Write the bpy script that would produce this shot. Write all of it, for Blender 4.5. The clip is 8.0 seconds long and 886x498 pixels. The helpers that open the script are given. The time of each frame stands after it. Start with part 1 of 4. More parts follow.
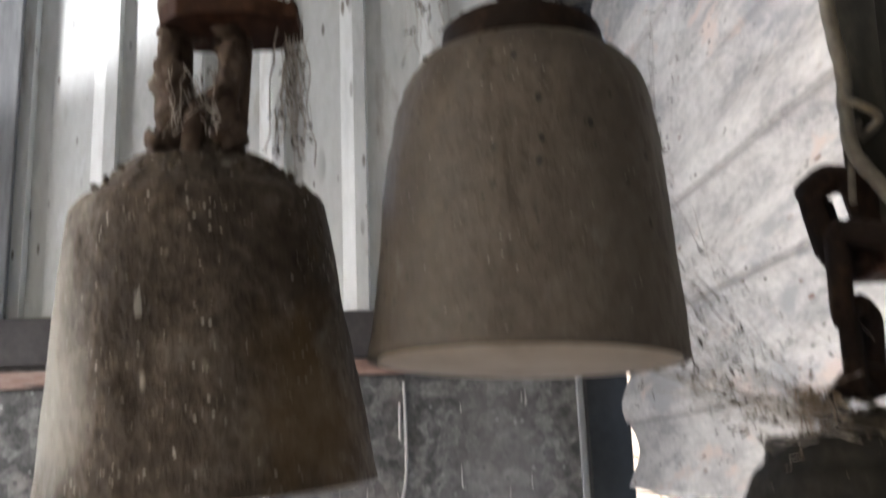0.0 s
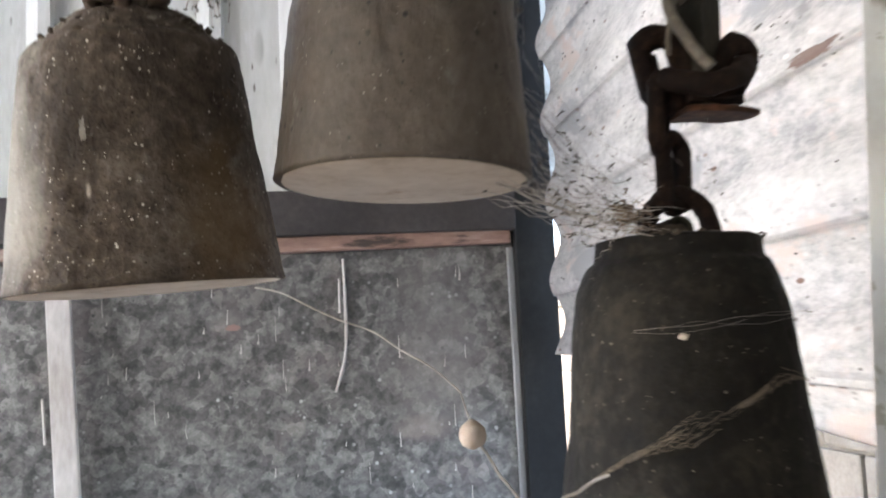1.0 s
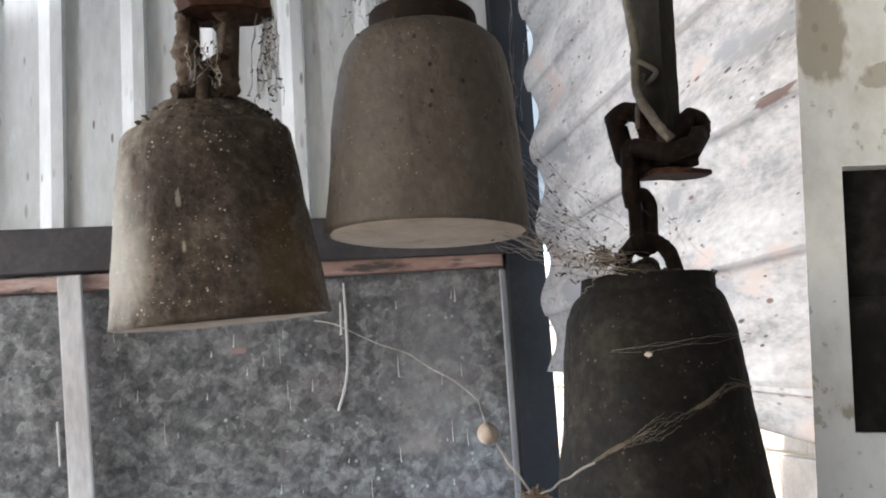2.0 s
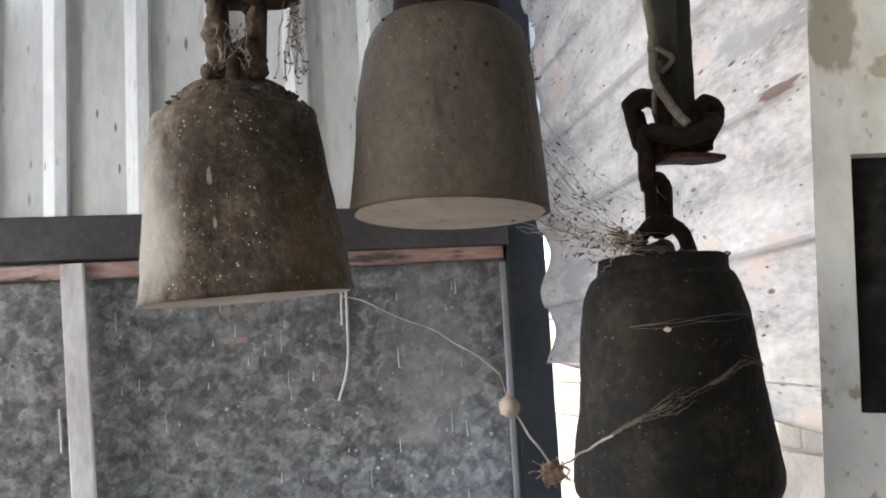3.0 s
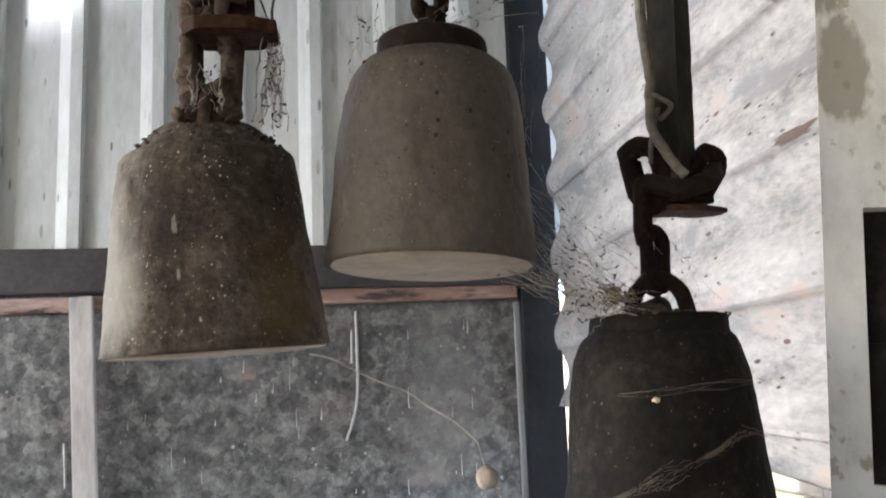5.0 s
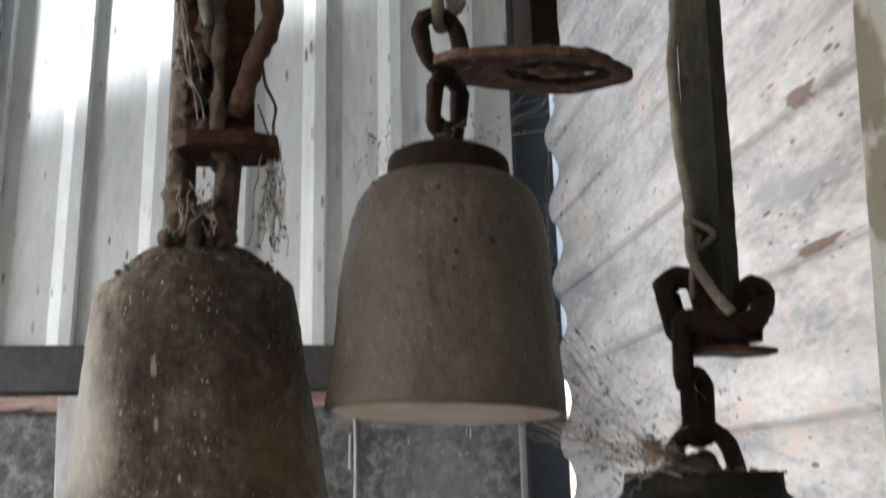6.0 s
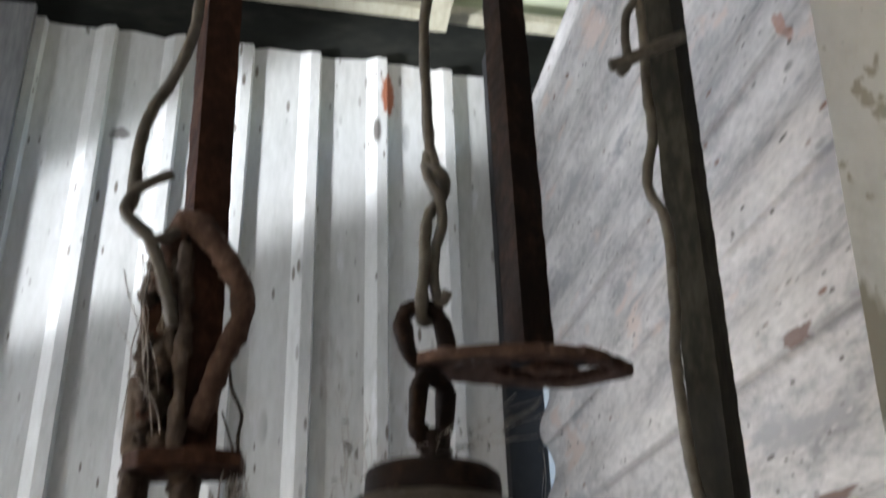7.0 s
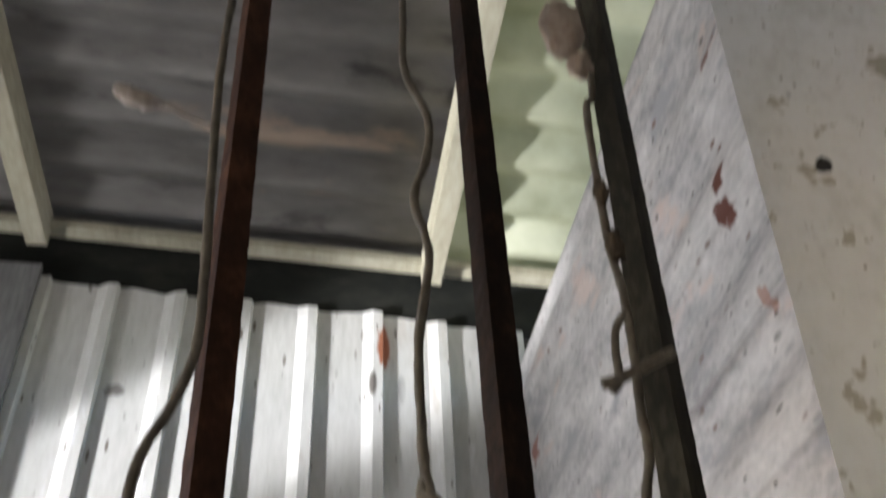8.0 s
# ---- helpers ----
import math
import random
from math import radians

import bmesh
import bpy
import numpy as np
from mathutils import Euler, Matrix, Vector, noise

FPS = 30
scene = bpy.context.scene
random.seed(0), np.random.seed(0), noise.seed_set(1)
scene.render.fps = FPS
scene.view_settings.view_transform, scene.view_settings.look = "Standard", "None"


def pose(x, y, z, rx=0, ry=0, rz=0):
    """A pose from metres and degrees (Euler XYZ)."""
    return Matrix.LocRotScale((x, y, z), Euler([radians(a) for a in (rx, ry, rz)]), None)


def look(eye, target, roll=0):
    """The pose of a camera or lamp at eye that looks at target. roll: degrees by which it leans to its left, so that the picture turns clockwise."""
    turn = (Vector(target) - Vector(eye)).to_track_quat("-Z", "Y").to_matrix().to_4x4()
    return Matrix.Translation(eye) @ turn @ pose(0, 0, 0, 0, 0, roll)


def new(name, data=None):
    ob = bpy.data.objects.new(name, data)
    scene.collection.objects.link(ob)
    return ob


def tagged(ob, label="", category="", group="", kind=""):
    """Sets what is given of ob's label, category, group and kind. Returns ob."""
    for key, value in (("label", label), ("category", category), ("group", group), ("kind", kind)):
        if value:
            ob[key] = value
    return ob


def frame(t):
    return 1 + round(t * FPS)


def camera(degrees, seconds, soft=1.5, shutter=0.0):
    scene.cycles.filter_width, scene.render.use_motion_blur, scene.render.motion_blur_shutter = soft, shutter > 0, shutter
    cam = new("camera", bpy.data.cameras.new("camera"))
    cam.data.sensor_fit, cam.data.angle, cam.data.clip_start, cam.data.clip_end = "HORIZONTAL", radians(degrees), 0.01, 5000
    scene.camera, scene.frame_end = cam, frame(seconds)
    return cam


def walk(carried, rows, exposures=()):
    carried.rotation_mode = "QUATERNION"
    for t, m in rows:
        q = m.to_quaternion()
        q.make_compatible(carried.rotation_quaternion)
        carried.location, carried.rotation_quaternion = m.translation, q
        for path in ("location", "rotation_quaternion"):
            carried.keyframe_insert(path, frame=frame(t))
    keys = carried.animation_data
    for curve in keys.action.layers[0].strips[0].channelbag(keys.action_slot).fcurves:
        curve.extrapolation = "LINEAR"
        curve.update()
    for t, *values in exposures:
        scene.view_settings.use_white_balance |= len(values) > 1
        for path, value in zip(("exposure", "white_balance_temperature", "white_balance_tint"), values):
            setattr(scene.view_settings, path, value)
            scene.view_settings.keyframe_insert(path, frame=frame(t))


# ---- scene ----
cam = camera(50.3, 8.0, soft=1.9, shutter=0.6)
PATH = [
    (0, (0.1514, 0.1311, 1.6040), (0.3627, 2.3244, 2.1057), -2.2),
    (0.5, (0.1571, 0.1096, 1.5678), (0.4079, 2.3334, 1.8865), -2.7),
    (1, (0.1684, 0.0508, 1.5621), (0.4961, 2.2736, 1.8040), -2.8),
    (1.5, (0.1548, -0.0294, 1.5655), (0.5096, 2.1832, 1.8548), -3.7),
    (3, (0.1198, -0.0644, 1.5520), (0.4870, 2.1493, 1.8266), -3.2),
    (3.5, (0.1186, -0.0565, 1.5520), (0.5447, 2.1459, 1.8277), -3.2),
    (4, (0.1232, -0.0554, 1.5542), (0.4848, 2.1560, 1.8526), -3.0),
    (5.5, (0.1537, -0.0158, 1.5814), (0.4610, 2.1820, 2.0096), -2.0),
    (6, (0.1480, 0.0136, 1.6017), (0.4633, 2.1775, 2.1678), -1.4),
    (6.5, (0.1514, 0.0282, 1.6232), (0.4712, 2.1244, 2.4029), -2.0),
    (7, (0.1548, 0.0373, 1.6672), (0.4859, 2.0340, 2.6741), -1.9),
    (7.5, (0.1537, 0.0282, 1.6865), (0.4915, 1.9040, 2.9001), -2.6),
    (8, (0.1525, 0.0079, 1.7068), (0.4644, 1.6961, 3.1769), -3.2),
]
walk(cam, [(t, look(eye, target, roll)) for t, eye, target, roll in PATH], [(0.0, 2.95, 6600, 15), (0.6, 3.35, 6550, 15), (1.0, 3.4, 6400, 15), (1.5, 3.3, 6300, 14), (3.0, 3.12, 6350, 14), (5.5, 3.07, 6400, 13), (6.5, 2.76, 6350, 13), (7.5, 2.35, 6500, 14), (8.0, 2.36, 6750, 15)])

# ---- light ----
SUN_FROM = Vector((-0.80, -0.15, 0.57)).normalized()
world = bpy.data.worlds.new("sky")
scene.world = world
world.use_nodes = True
wn = world.node_tree
sky = wn.nodes.new("ShaderNodeTexSky")
sky.sky_type = "NISHITA"
sky.sun_disc = False
sky.sun_elevation = math.asin(SUN_FROM.z)
sky.sun_rotation = math.atan2(SUN_FROM.x, SUN_FROM.y)
wn.links.new(sky.outputs[0], wn.nodes["Background"].inputs[0])
wn.nodes["Background"].inputs[1].default_value = 0.15
sun = new("sun", bpy.data.lights.new("sun", "SUN"))
sun.data.energy, sun.data.angle, sun.data.color = 2.6, radians(0.5), (1.0, 0.96, 0.9)
sun.matrix_world = look(SUN_FROM * 20, (0, 0, 0))
# added fill lamp before the closed left wall, in place of window light
left_fill = new("left_fill_lamp", bpy.data.lights.new("left_fill_lamp", "AREA"))
left_fill.data.shape, left_fill.data.size, left_fill.data.size_y = "RECTANGLE", 1.0, 0.8
left_fill.data.energy, left_fill.data.color = 13.4, (0.91, 0.955, 1.0)
left_fill.matrix_world = look((-2.3, 1.5, 1.92), (0.7, 1.9, 2.3))

# added area lamp outside the slot, in place of sunlight off the ground
bounce_lamp = new("added_bounce_lamp", bpy.data.lights.new("added_bounce_lamp", "AREA"))
bounce_lamp.data.shape, bounce_lamp.data.size, bounce_lamp.data.size_y = "RECTANGLE", 0.8, 0.12
bounce_lamp.data.energy, bounce_lamp.data.color = 500.0, (0.9, 0.95, 1.0)
bounce_lamp.matrix_world = look((-4.6, 0.2, 0.0), (0.5, 2.2, 3.1))


# ---- materials ----
def material(name, colours, scale=6.0, fine=60.0, rough=0.8, metal=0.0, bump=0.3, depth=0.004, stretch=(1, 1, 1),
             patches=(), specks=(), contrast=(0.3, 0.7), each=0.0, stains_and_light=(), crisp=0.07, cells=()):
    """colours: two or three, from dark to light, mixed by a coarse and a fine noise. patches and specks: (colour, amount 0..1, size)."""
    m = bpy.data.materials.new(name)
    m.use_nodes = True
    t = m.node_tree
    bsdf = t.nodes["Principled BSDF"]
    bsdf.inputs["Roughness"].default_value = rough
    bsdf.inputs["Metallic"].default_value = metal
    bsdf.inputs["Specular IOR Level"].default_value = 0.2 if rough > 0.7 else 0.4
    co = t.nodes.new("ShaderNodeTexCoord")
    mp = t.nodes.new("ShaderNodeMapping")
    mp.inputs["Scale"].default_value = stretch
    t.links.new(co.outputs["Object"], mp.inputs[0])

    def noise_of(size, detail=6.0, offset=0.0, kind="ShaderNodeTexNoise"):
        n = t.nodes.new(kind)
        n.inputs["Scale"].default_value = size
        if kind == "ShaderNodeTexNoise":
            n.inputs["Detail"].default_value = detail
            n.inputs["Roughness"].default_value = 0.62
        if offset:
            sh = t.nodes.new("ShaderNodeMapping")
            sh.inputs["Location"].default_value = (offset, offset * 0.7, offset * 1.3)
            t.links.new(mp.outputs[0], sh.inputs[0])
            t.links.new(sh.outputs[0], n.inputs["Vector"])
        else:
            t.links.new(mp.outputs[0], n.inputs["Vector"])
        return n.outputs[0]

    def mixed(fac, a, b, kind="MIX"):
        x = t.nodes.new("ShaderNodeMix")
        x.data_type, x.blend_type = "RGBA", kind
        for sock, v in ((x.inputs[0], fac), (x.inputs[6], a), (x.inputs[7], b)):
            if hasattr(v, "is_linked"):
                t.links.new(v, sock)
            else:
                sock.default_value = v if isinstance(v, float) else (*v, 1)
        return x.outputs[2]

    def ramp(v, stops):
        r = t.nodes.new("ShaderNodeValToRGB")
        while len(r.color_ramp.elements) < len(stops):
            r.color_ramp.elements.new(0.5)
        for e, (p, c) in zip(r.color_ramp.elements, stops):
            e.position, e.color = p, (*c, 1) if not isinstance(c, float) else (c, c, c, 1)
        t.links.new(v, r.inputs[0])
        return r.outputs[0]

    coarse, grain = noise_of(scale), noise_of(fine, 4.0, 3.1)
    both = t.nodes.new("ShaderNodeMath")
    both.operation = "MULTIPLY_ADD"
    both.inputs[1].default_value = 0.35
    t.links.new(grain, both.inputs[0])
    part_of = t.nodes.new("ShaderNodeMath")
    part_of.operation = "MULTIPLY"
    part_of.inputs[1].default_value = 0.65
    t.links.new(coarse, part_of.inputs[0])
    t.links.new(part_of.outputs[0], both.inputs[2])
    lo, hi = contrast
    stops = [(lo + (hi - lo) * n / (len(colours) - 1), c) for n, c in enumerate(colours)]
    col = ramp(both.outputs[0], stops)
    for n, (c, amount, size) in enumerate(patches):
        edge = 0.68 - 0.3 * amount
        col = mixed(ramp(noise_of(size, 8.0, 11.3 + 7 * n), [(edge, 0.0), (edge + crisp, 1.0)]), col, c)
    for n, (size, low, high) in enumerate(cells):
        bent = mixed(0.035, co.outputs["Object"], noise_of(size * 0.8, 3.0, 4.4 + n), "ADD")
        vor = t.nodes.new("ShaderNodeTexVoronoi")
        vor.inputs["Scale"].default_value = size
        t.links.new(bent, vor.inputs["Vector"])
        split = t.nodes.new("ShaderNodeSeparateColor")
        t.links.new(vor.outputs["Color"], split.inputs[0])
        col = mixed(1.0, col, ramp(split.outputs[0], [(0.25, float(low)), (0.8, float(high))]), "MULTIPLY")
    for n, (c, amount, size) in enumerate(specks):
        dots = noise_of(size, 0.0, 5.7 + 3 * n, "ShaderNodeTexVoronoi")
        keep = ramp(noise_of(size * 0.23, 2.0, 2.2 + n), [(0.5, 0.0), (0.6, 1.0)])
        here = ramp(dots, [(0.05 + 0.18 * amount, 1.0), (0.1 + 0.22 * amount, 0.0)])
        both_m = mixed(1.0, here, keep, "MULTIPLY")
        col = mixed(both_m, col, c)
    for n, (at, radii, c, most) in enumerate(stains_and_light):
        near = t.nodes.new("ShaderNodeMapping")
        near.vector_type = "TEXTURE"
        near.inputs["Location"].default_value, near.inputs["Scale"].default_value = at, radii
        t.links.new(co.outputs["Object"], near.inputs[0])
        wob = t.nodes.new("ShaderNodeTexNoise")
        wob.inputs["Scale"].default_value, wob.inputs["Detail"].default_value = 1.7, 5.0
        t.links.new(near.outputs[0], wob.inputs["Vector"])
        add = t.nodes.new("ShaderNodeMix")
        add.data_type, add.blend_type = "RGBA", "LINEAR_LIGHT"
        add.inputs[0].default_value = 0.7
        t.links.new(near.outputs[0], add.inputs[6])
        t.links.new(wob.outputs["Color"], add.inputs[7])
        far = t.nodes.new("ShaderNodeVectorMath")
        far.operation = "LENGTH"
        t.links.new(add.outputs[2], far.inputs[0])
        col = mixed(ramp(far.outputs["Value"], [(0.6, float(most)), (0.82, 0.0)] if most > 0.75 else [(0.35, float(most)), (1.05, 0.0)]), col, c)
    if each:
        info = t.nodes.new("ShaderNodeObjectInfo")
        hv = t.nodes.new("ShaderNodeHueSaturation")
        mr = t.nodes.new("ShaderNodeMapRange")
        mr.inputs["To Min"].default_value, mr.inputs["To Max"].default_value = 1 - each, 1 + each
        t.links.new(info.outputs["Random"], mr.inputs[0])
        t.links.new(mr.outputs[0], hv.inputs["Value"])
        t.links.new(col, hv.inputs["Color"])
        col = hv.outputs[0]
    t.links.new(col, bsdf.inputs["Base Color"])
    rr = t.nodes.new("ShaderNodeMapRange")
    rr.inputs["To Min"].default_value, rr.inputs["To Max"].default_value = max(rough - 0.15, 0.05), min(rough + 0.12, 1)
    t.links.new(coarse, rr.inputs[0])
    t.links.new(rr.outputs[0], bsdf.inputs["Roughness"])
    bp = t.nodes.new("ShaderNodeBump")
    bp.inputs["Strength"].default_value, bp.inputs["Distance"].default_value = bump, depth
    t.links.new(both.outputs[0], bp.inputs["Height"])
    t.links.new(bp.outputs[0], bsdf.inputs["Normal"])
    return m


WHITE_SHEET = material("white_painted_sheet", [(0.36, 0.36, 0.335), (0.5, 0.5, 0.475), (0.62, 0.62, 0.6)], 4, 60, 0.55, 0, 0.15, 0.002, (1, 1, 0.25),
                       [((0.4, 0.37, 0.33), 0.25, 2.2), ((0.36, 0.33, 0.295), 0.2, 7), ((0.6, 0.6, 0.6), 0.22, 13)], [((0.1, 0.09, 0.08), 0.3, 12), ((0.14, 0.12, 0.1), 0.36, 30), ((0.16, 0.14, 0.12), 0.3, 46)],
                       stains_and_light=[((0.375, 2.26, 3.27), (0.03, 0.1, 0.1), (0.3, 0.11, 0.06), 1.0), ((-0.34, 2.26, 3.09), (0.04, 0.1, 0.025), (0.14, 0.13, 0.12), 0.9)])
SIDE_SHEET = material("stained_sheet", [(0.3, 0.293, 0.29), (0.53, 0.512, 0.497), (0.7, 0.675, 0.65)], 13, 90, 0.6, 0, 0.35, 0.004, (1, 0.45, 1.3),
                      [((0.36, 0.356, 0.362), 0.38, 7), ((0.62, 0.52, 0.47), 0.3, 9)], [((0.08, 0.07, 0.06), 0.1, 19), ((0.1, 0.085, 0.075), 0.4, 55), ((0.62, 0.6, 0.58), 0.3, 38), ((0.2, 0.12, 0.09), 0.25, 27)], (0.36, 0.64),
                      # first four: thin darker lines along the sheet laps
                      stains_and_light=[((0.74, 1.4, 1.858 + 0.185 * k + 0.004), (0.3, 1.1, 0.006), (0.17, 0.145, 0.13), 0.4) for k in (-1, 0, 1, 3)] + [((0.74, 0.985, 1.866), (0.1, 0.07, 0.009), (0.13, 0.07, 0.05), 0.9), ((0.74, 0.985, 2.052), (0.1, 0.045, 0.013), (0.15, 0.085, 0.065), 0.9),
                              ((0.75, 2.0, 2.83), (0.1, 0.05, 0.05), (0.28, 0.09, 0.06), 0.9), ((0.74, 0.88, 2.42), (0.1, 0.015, 0.025), (0.4, 0.22, 0.16), 0.8),
                              ((0.74, 0.895, 2.65), (0.1, 0.028, 0.035), (0.13, 0.045, 0.03), 1.0), ((0.74, 0.915, 2.60), (0.1, 0.03, 0.026), (0.14, 0.05, 0.035), 1.0), ((0.74, 0.83, 2.86), (0.1, 0.03, 0.05), (0.16, 0.06, 0.045), 0.9)])
ROOF_SHEET = material("roof_sheet", [(0.09, 0.085, 0.078), (0.165, 0.156, 0.146), (0.26, 0.248, 0.235)], 3, 30, 0.75, 0, 0.2, 0.003, (0.3, 1, 1),
                      [((0.3, 0.23, 0.18), 0.26, 4), ((0.09, 0.085, 0.08), 0.35, 9)])
GALVANISED = material("galvanised_sheet", [(0.064, 0.061, 0.057), (0.128, 0.122, 0.114), (0.2, 0.19, 0.178)], 20, 75, 0.6, 0.2, 0.2, 0.002, (1, 1, 1),
                      [((0.17, 0.15, 0.14), 0.24, 4)], [((0.06, 0.061, 0.055), 0.5, 36), ((0.2, 0.198, 0.19), 0.42, 44), ((0.36, 0.355, 0.34), 0.1, 24)], (0.385, 0.615), cells=[(34, 0.68, 1.2), (80, 0.8, 1.1)],
                      stains_and_light=[((0.002, 2.248, 1.637), (0.024, 0.1, 0.01), (0.3, 0.13, 0.1), 1.0), ((0.0, 2.248, 1.65), (0.045, 0.1, 0.04), (0.2, 0.18, 0.17), 0.5),
                              ((0.43, 2.248, 1.39), (0.09, 0.1, 0.04), (0.24, 0.19, 0.17), 0.5), ((0.47, 2.248, 1.6), (0.16, 0.1, 0.3), (0.18, 0.165, 0.155), 0.5)])
PALE_METAL = material("pale_galvanised", [(0.16, 0.16, 0.165), (0.25, 0.25, 0.255), (0.34, 0.34, 0.345)], 12, 80, 0.55, 0.2, 0.2, 0.002, (1, 1, 0.3))
RAIL = material("dark_steel", [(0.02, 0.017, 0.017), (0.04, 0.034, 0.033), (0.07, 0.06, 0.057)], 6, 60, 0.6, 0.2, 0.2, 0.002)
BLACK_STEEL = material("black_steel", [(0.006, 0.006, 0.006), (0.011, 0.011, 0.011), (0.02, 0.02, 0.02)], 5, 50, 0.85, 0.0, 0.2, 0.002)
DUSTY_RUST = material("dusty_rusty_steel", [(0.034, 0.021, 0.015), (0.085, 0.06, 0.045), (0.17, 0.138, 0.108)], 60, 260, 0.92, 0, 0.8, 0.002)
RUST = material("rusty_steel", [(0.014, 0.007, 0.005), (0.045, 0.02, 0.012), (0.13, 0.058, 0.032)], 40, 220, 0.85, 0.1, 0.7, 0.002)
PLATE_RUST = material("dusty_plate_rust", [(0.03, 0.016, 0.011), (0.085, 0.048, 0.034), (0.2, 0.13, 0.1)], 45, 240, 0.9, 0, 0.7, 0.002)
DARK_RUST = material("dark_rusty_steel", [(0.005, 0.0033, 0.0026), (0.015, 0.0085, 0.006), (0.05, 0.027, 0.017)], 40, 220, 0.85, 0.1, 0.7, 0.002)
ROD_GREY = material("weathered_steel", [(0.005, 0.0044, 0.0033), (0.022, 0.0195, 0.0138), (0.075, 0.067, 0.047)], 30, 180, 0.8, 0.1, 0.6, 0.002, (1, 1, 0.4))
PINK_WOOD = material("pink_wood", [(0.13, 0.075, 0.058), (0.27, 0.17, 0.135), (0.45, 0.36, 0.31)], 9, 80, 0.85, 0, 0.4, 0.003, (0.25, 1, 1),
                     [((0.38, 0.34, 0.31), 0.35, 9), ((0.06, 0.045, 0.038), 0.22, 14)])
PALE_WOOD = material("pale_wood", [(0.26, 0.23, 0.21), (0.42, 0.39, 0.36), (0.55, 0.52, 0.49)], 14, 90, 0.85, 0, 0.4, 0.003, (1, 1, 0.3))
GREEN_WOOD = material("painted_rafter", [(0.2, 0.18, 0.13), (0.33, 0.31, 0.23), (0.44, 0.42, 0.33)], 5, 60, 0.8, 0, 0.3, 0.003, (1, 0.3, 1), [((0.4, 0.28, 0.22), 0.2, 4)])
BEAM = material("dark_beam", [(0.005, 0.0055, 0.0045), (0.011, 0.012, 0.01), (0.03, 0.03, 0.024)], 8, 60, 0.85, 0, 0.4, 0.003, (0.3, 1, 1))
POST_PAINT = material("peeling_white_paint", [(0.58, 0.565, 0.515), (0.76, 0.755, 0.72), (0.83, 0.83, 0.805)], 12, 90, 0.65, 0, 0.35, 0.003, (1, 1, 0.7),
                      [((0.46, 0.43, 0.35), 0.26, 34), ((0.4, 0.37, 0.29), 0.25, 13), ((0.5, 0.48, 0.41), 0.14, 70)], [((0.3, 0.26, 0.2), 0.2, 70), ((0.05, 0.04, 0.035), 0.16, 48)], crisp=0.025,
                      # last mark: the dark of a small hole put into the colour
                      stains_and_light=[((0.035, 0.0, 1.77), (0.024, 0.1, 0.05), (0.34, 0.31, 0.24), 0.9), ((0.11, 0.0, 1.8), (0.03, 0.1, 0.03), (0.36, 0.33, 0.25), 0.8), ((0.07, 0.0, 1.735), (0.02, 0.1, 0.012), (0.4, 0.37, 0.29), 0.85), ((0.03, 0.0, 1.44), (0.008, 0.1, 0.02), (0.38, 0.35, 0.28), 0.85), ((0.028, 0.0, 1.85), (0.02, 0.1, 0.06), (0.33, 0.3, 0.23), 0.9), ((0.1, 0.0, 2.235), (0.0095, 0.1, 0.012), (0.02, 0.018, 0.016), 1.0)])
WOOD_HOLE_SHADE = material("wood_hole_shade", [(0.006, 0.005, 0.0045), (0.016, 0.0145, 0.013), (0.055, 0.05, 0.045)], 14, 80, 0.9, 0, 0.4, 0.003)
BELL_BROWN = material("brown_cast", [(0.026, 0.018, 0.013), (0.085, 0.066, 0.05), (0.2, 0.168, 0.134)], 17, 190, 0.85, 0, 1.0, 0.006, (1, 1, 1),
                      [((0.19, 0.125, 0.055), 0.17, 15), ((0.035, 0.025, 0.018), 0.16, 30), ((0.2, 0.18, 0.15), 0.12, 60)], [((0.46, 0.42, 0.35), 0.34, 400), ((0.52, 0.48, 0.41), 0.3, 230), ((0.02, 0.015, 0.012), 0.3, 210)], (0.36, 0.64),
                      stains_and_light=[((-0.0134, -0.049, 0.066), (0.0022, 0.02, 0.007), (0.55, 0.51, 0.45), 1.0), ((-0.0118, -0.055, 0.040), (0.0014, 0.02, 0.004), (0.34, 0.3, 0.25), 0.7),
                              ((0.042, -0.042, 0.03), (0.03, 0.035, 0.045), (0.15, 0.095, 0.04), 0.55), ((-0.016, -0.05, 0.07), (0.012, 0.03, 0.035), (0.03, 0.022, 0.016), 0.7),
                              # pale left side: grey patina plus light from the left put into the colour
                              ((-0.052, -0.024, 0.05), (0.03, 0.05, 0.07), (0.36, 0.34, 0.3), 0.7)])
BELL_GREY = material("grey_cast", [(0.054, 0.042, 0.032), (0.086, 0.069, 0.053), (0.132, 0.11, 0.087)], 14, 190, 0.66, 0, 0.8, 0.003, (1, 1, 0.8),
                     [((0.105, 0.076, 0.05), 0.24, 13), ((0.04, 0.03, 0.024), 0.2, 22), ((0.15, 0.135, 0.115), 0.1, 34)], [((0.014, 0.011, 0.009), 0.34, 120), ((0.02, 0.016, 0.013), 0.26, 210), ((0.3, 0.27, 0.23), 0.2, 330)], (0.34, 0.66))
BELL_DARK = material("dark_cast", [(0.0045, 0.0035, 0.0025), (0.0105, 0.0088, 0.0064), (0.029, 0.0245, 0.018)], 18, 160, 0.8, 0, 0.8, 0.003, (1, 1, 1),
                     [((0.042, 0.036, 0.027), 0.25, 14)], [((0.2, 0.18, 0.14), 0.12, 300), ((0.12, 0.105, 0.08), 0.14, 150)], (0.38, 0.62))
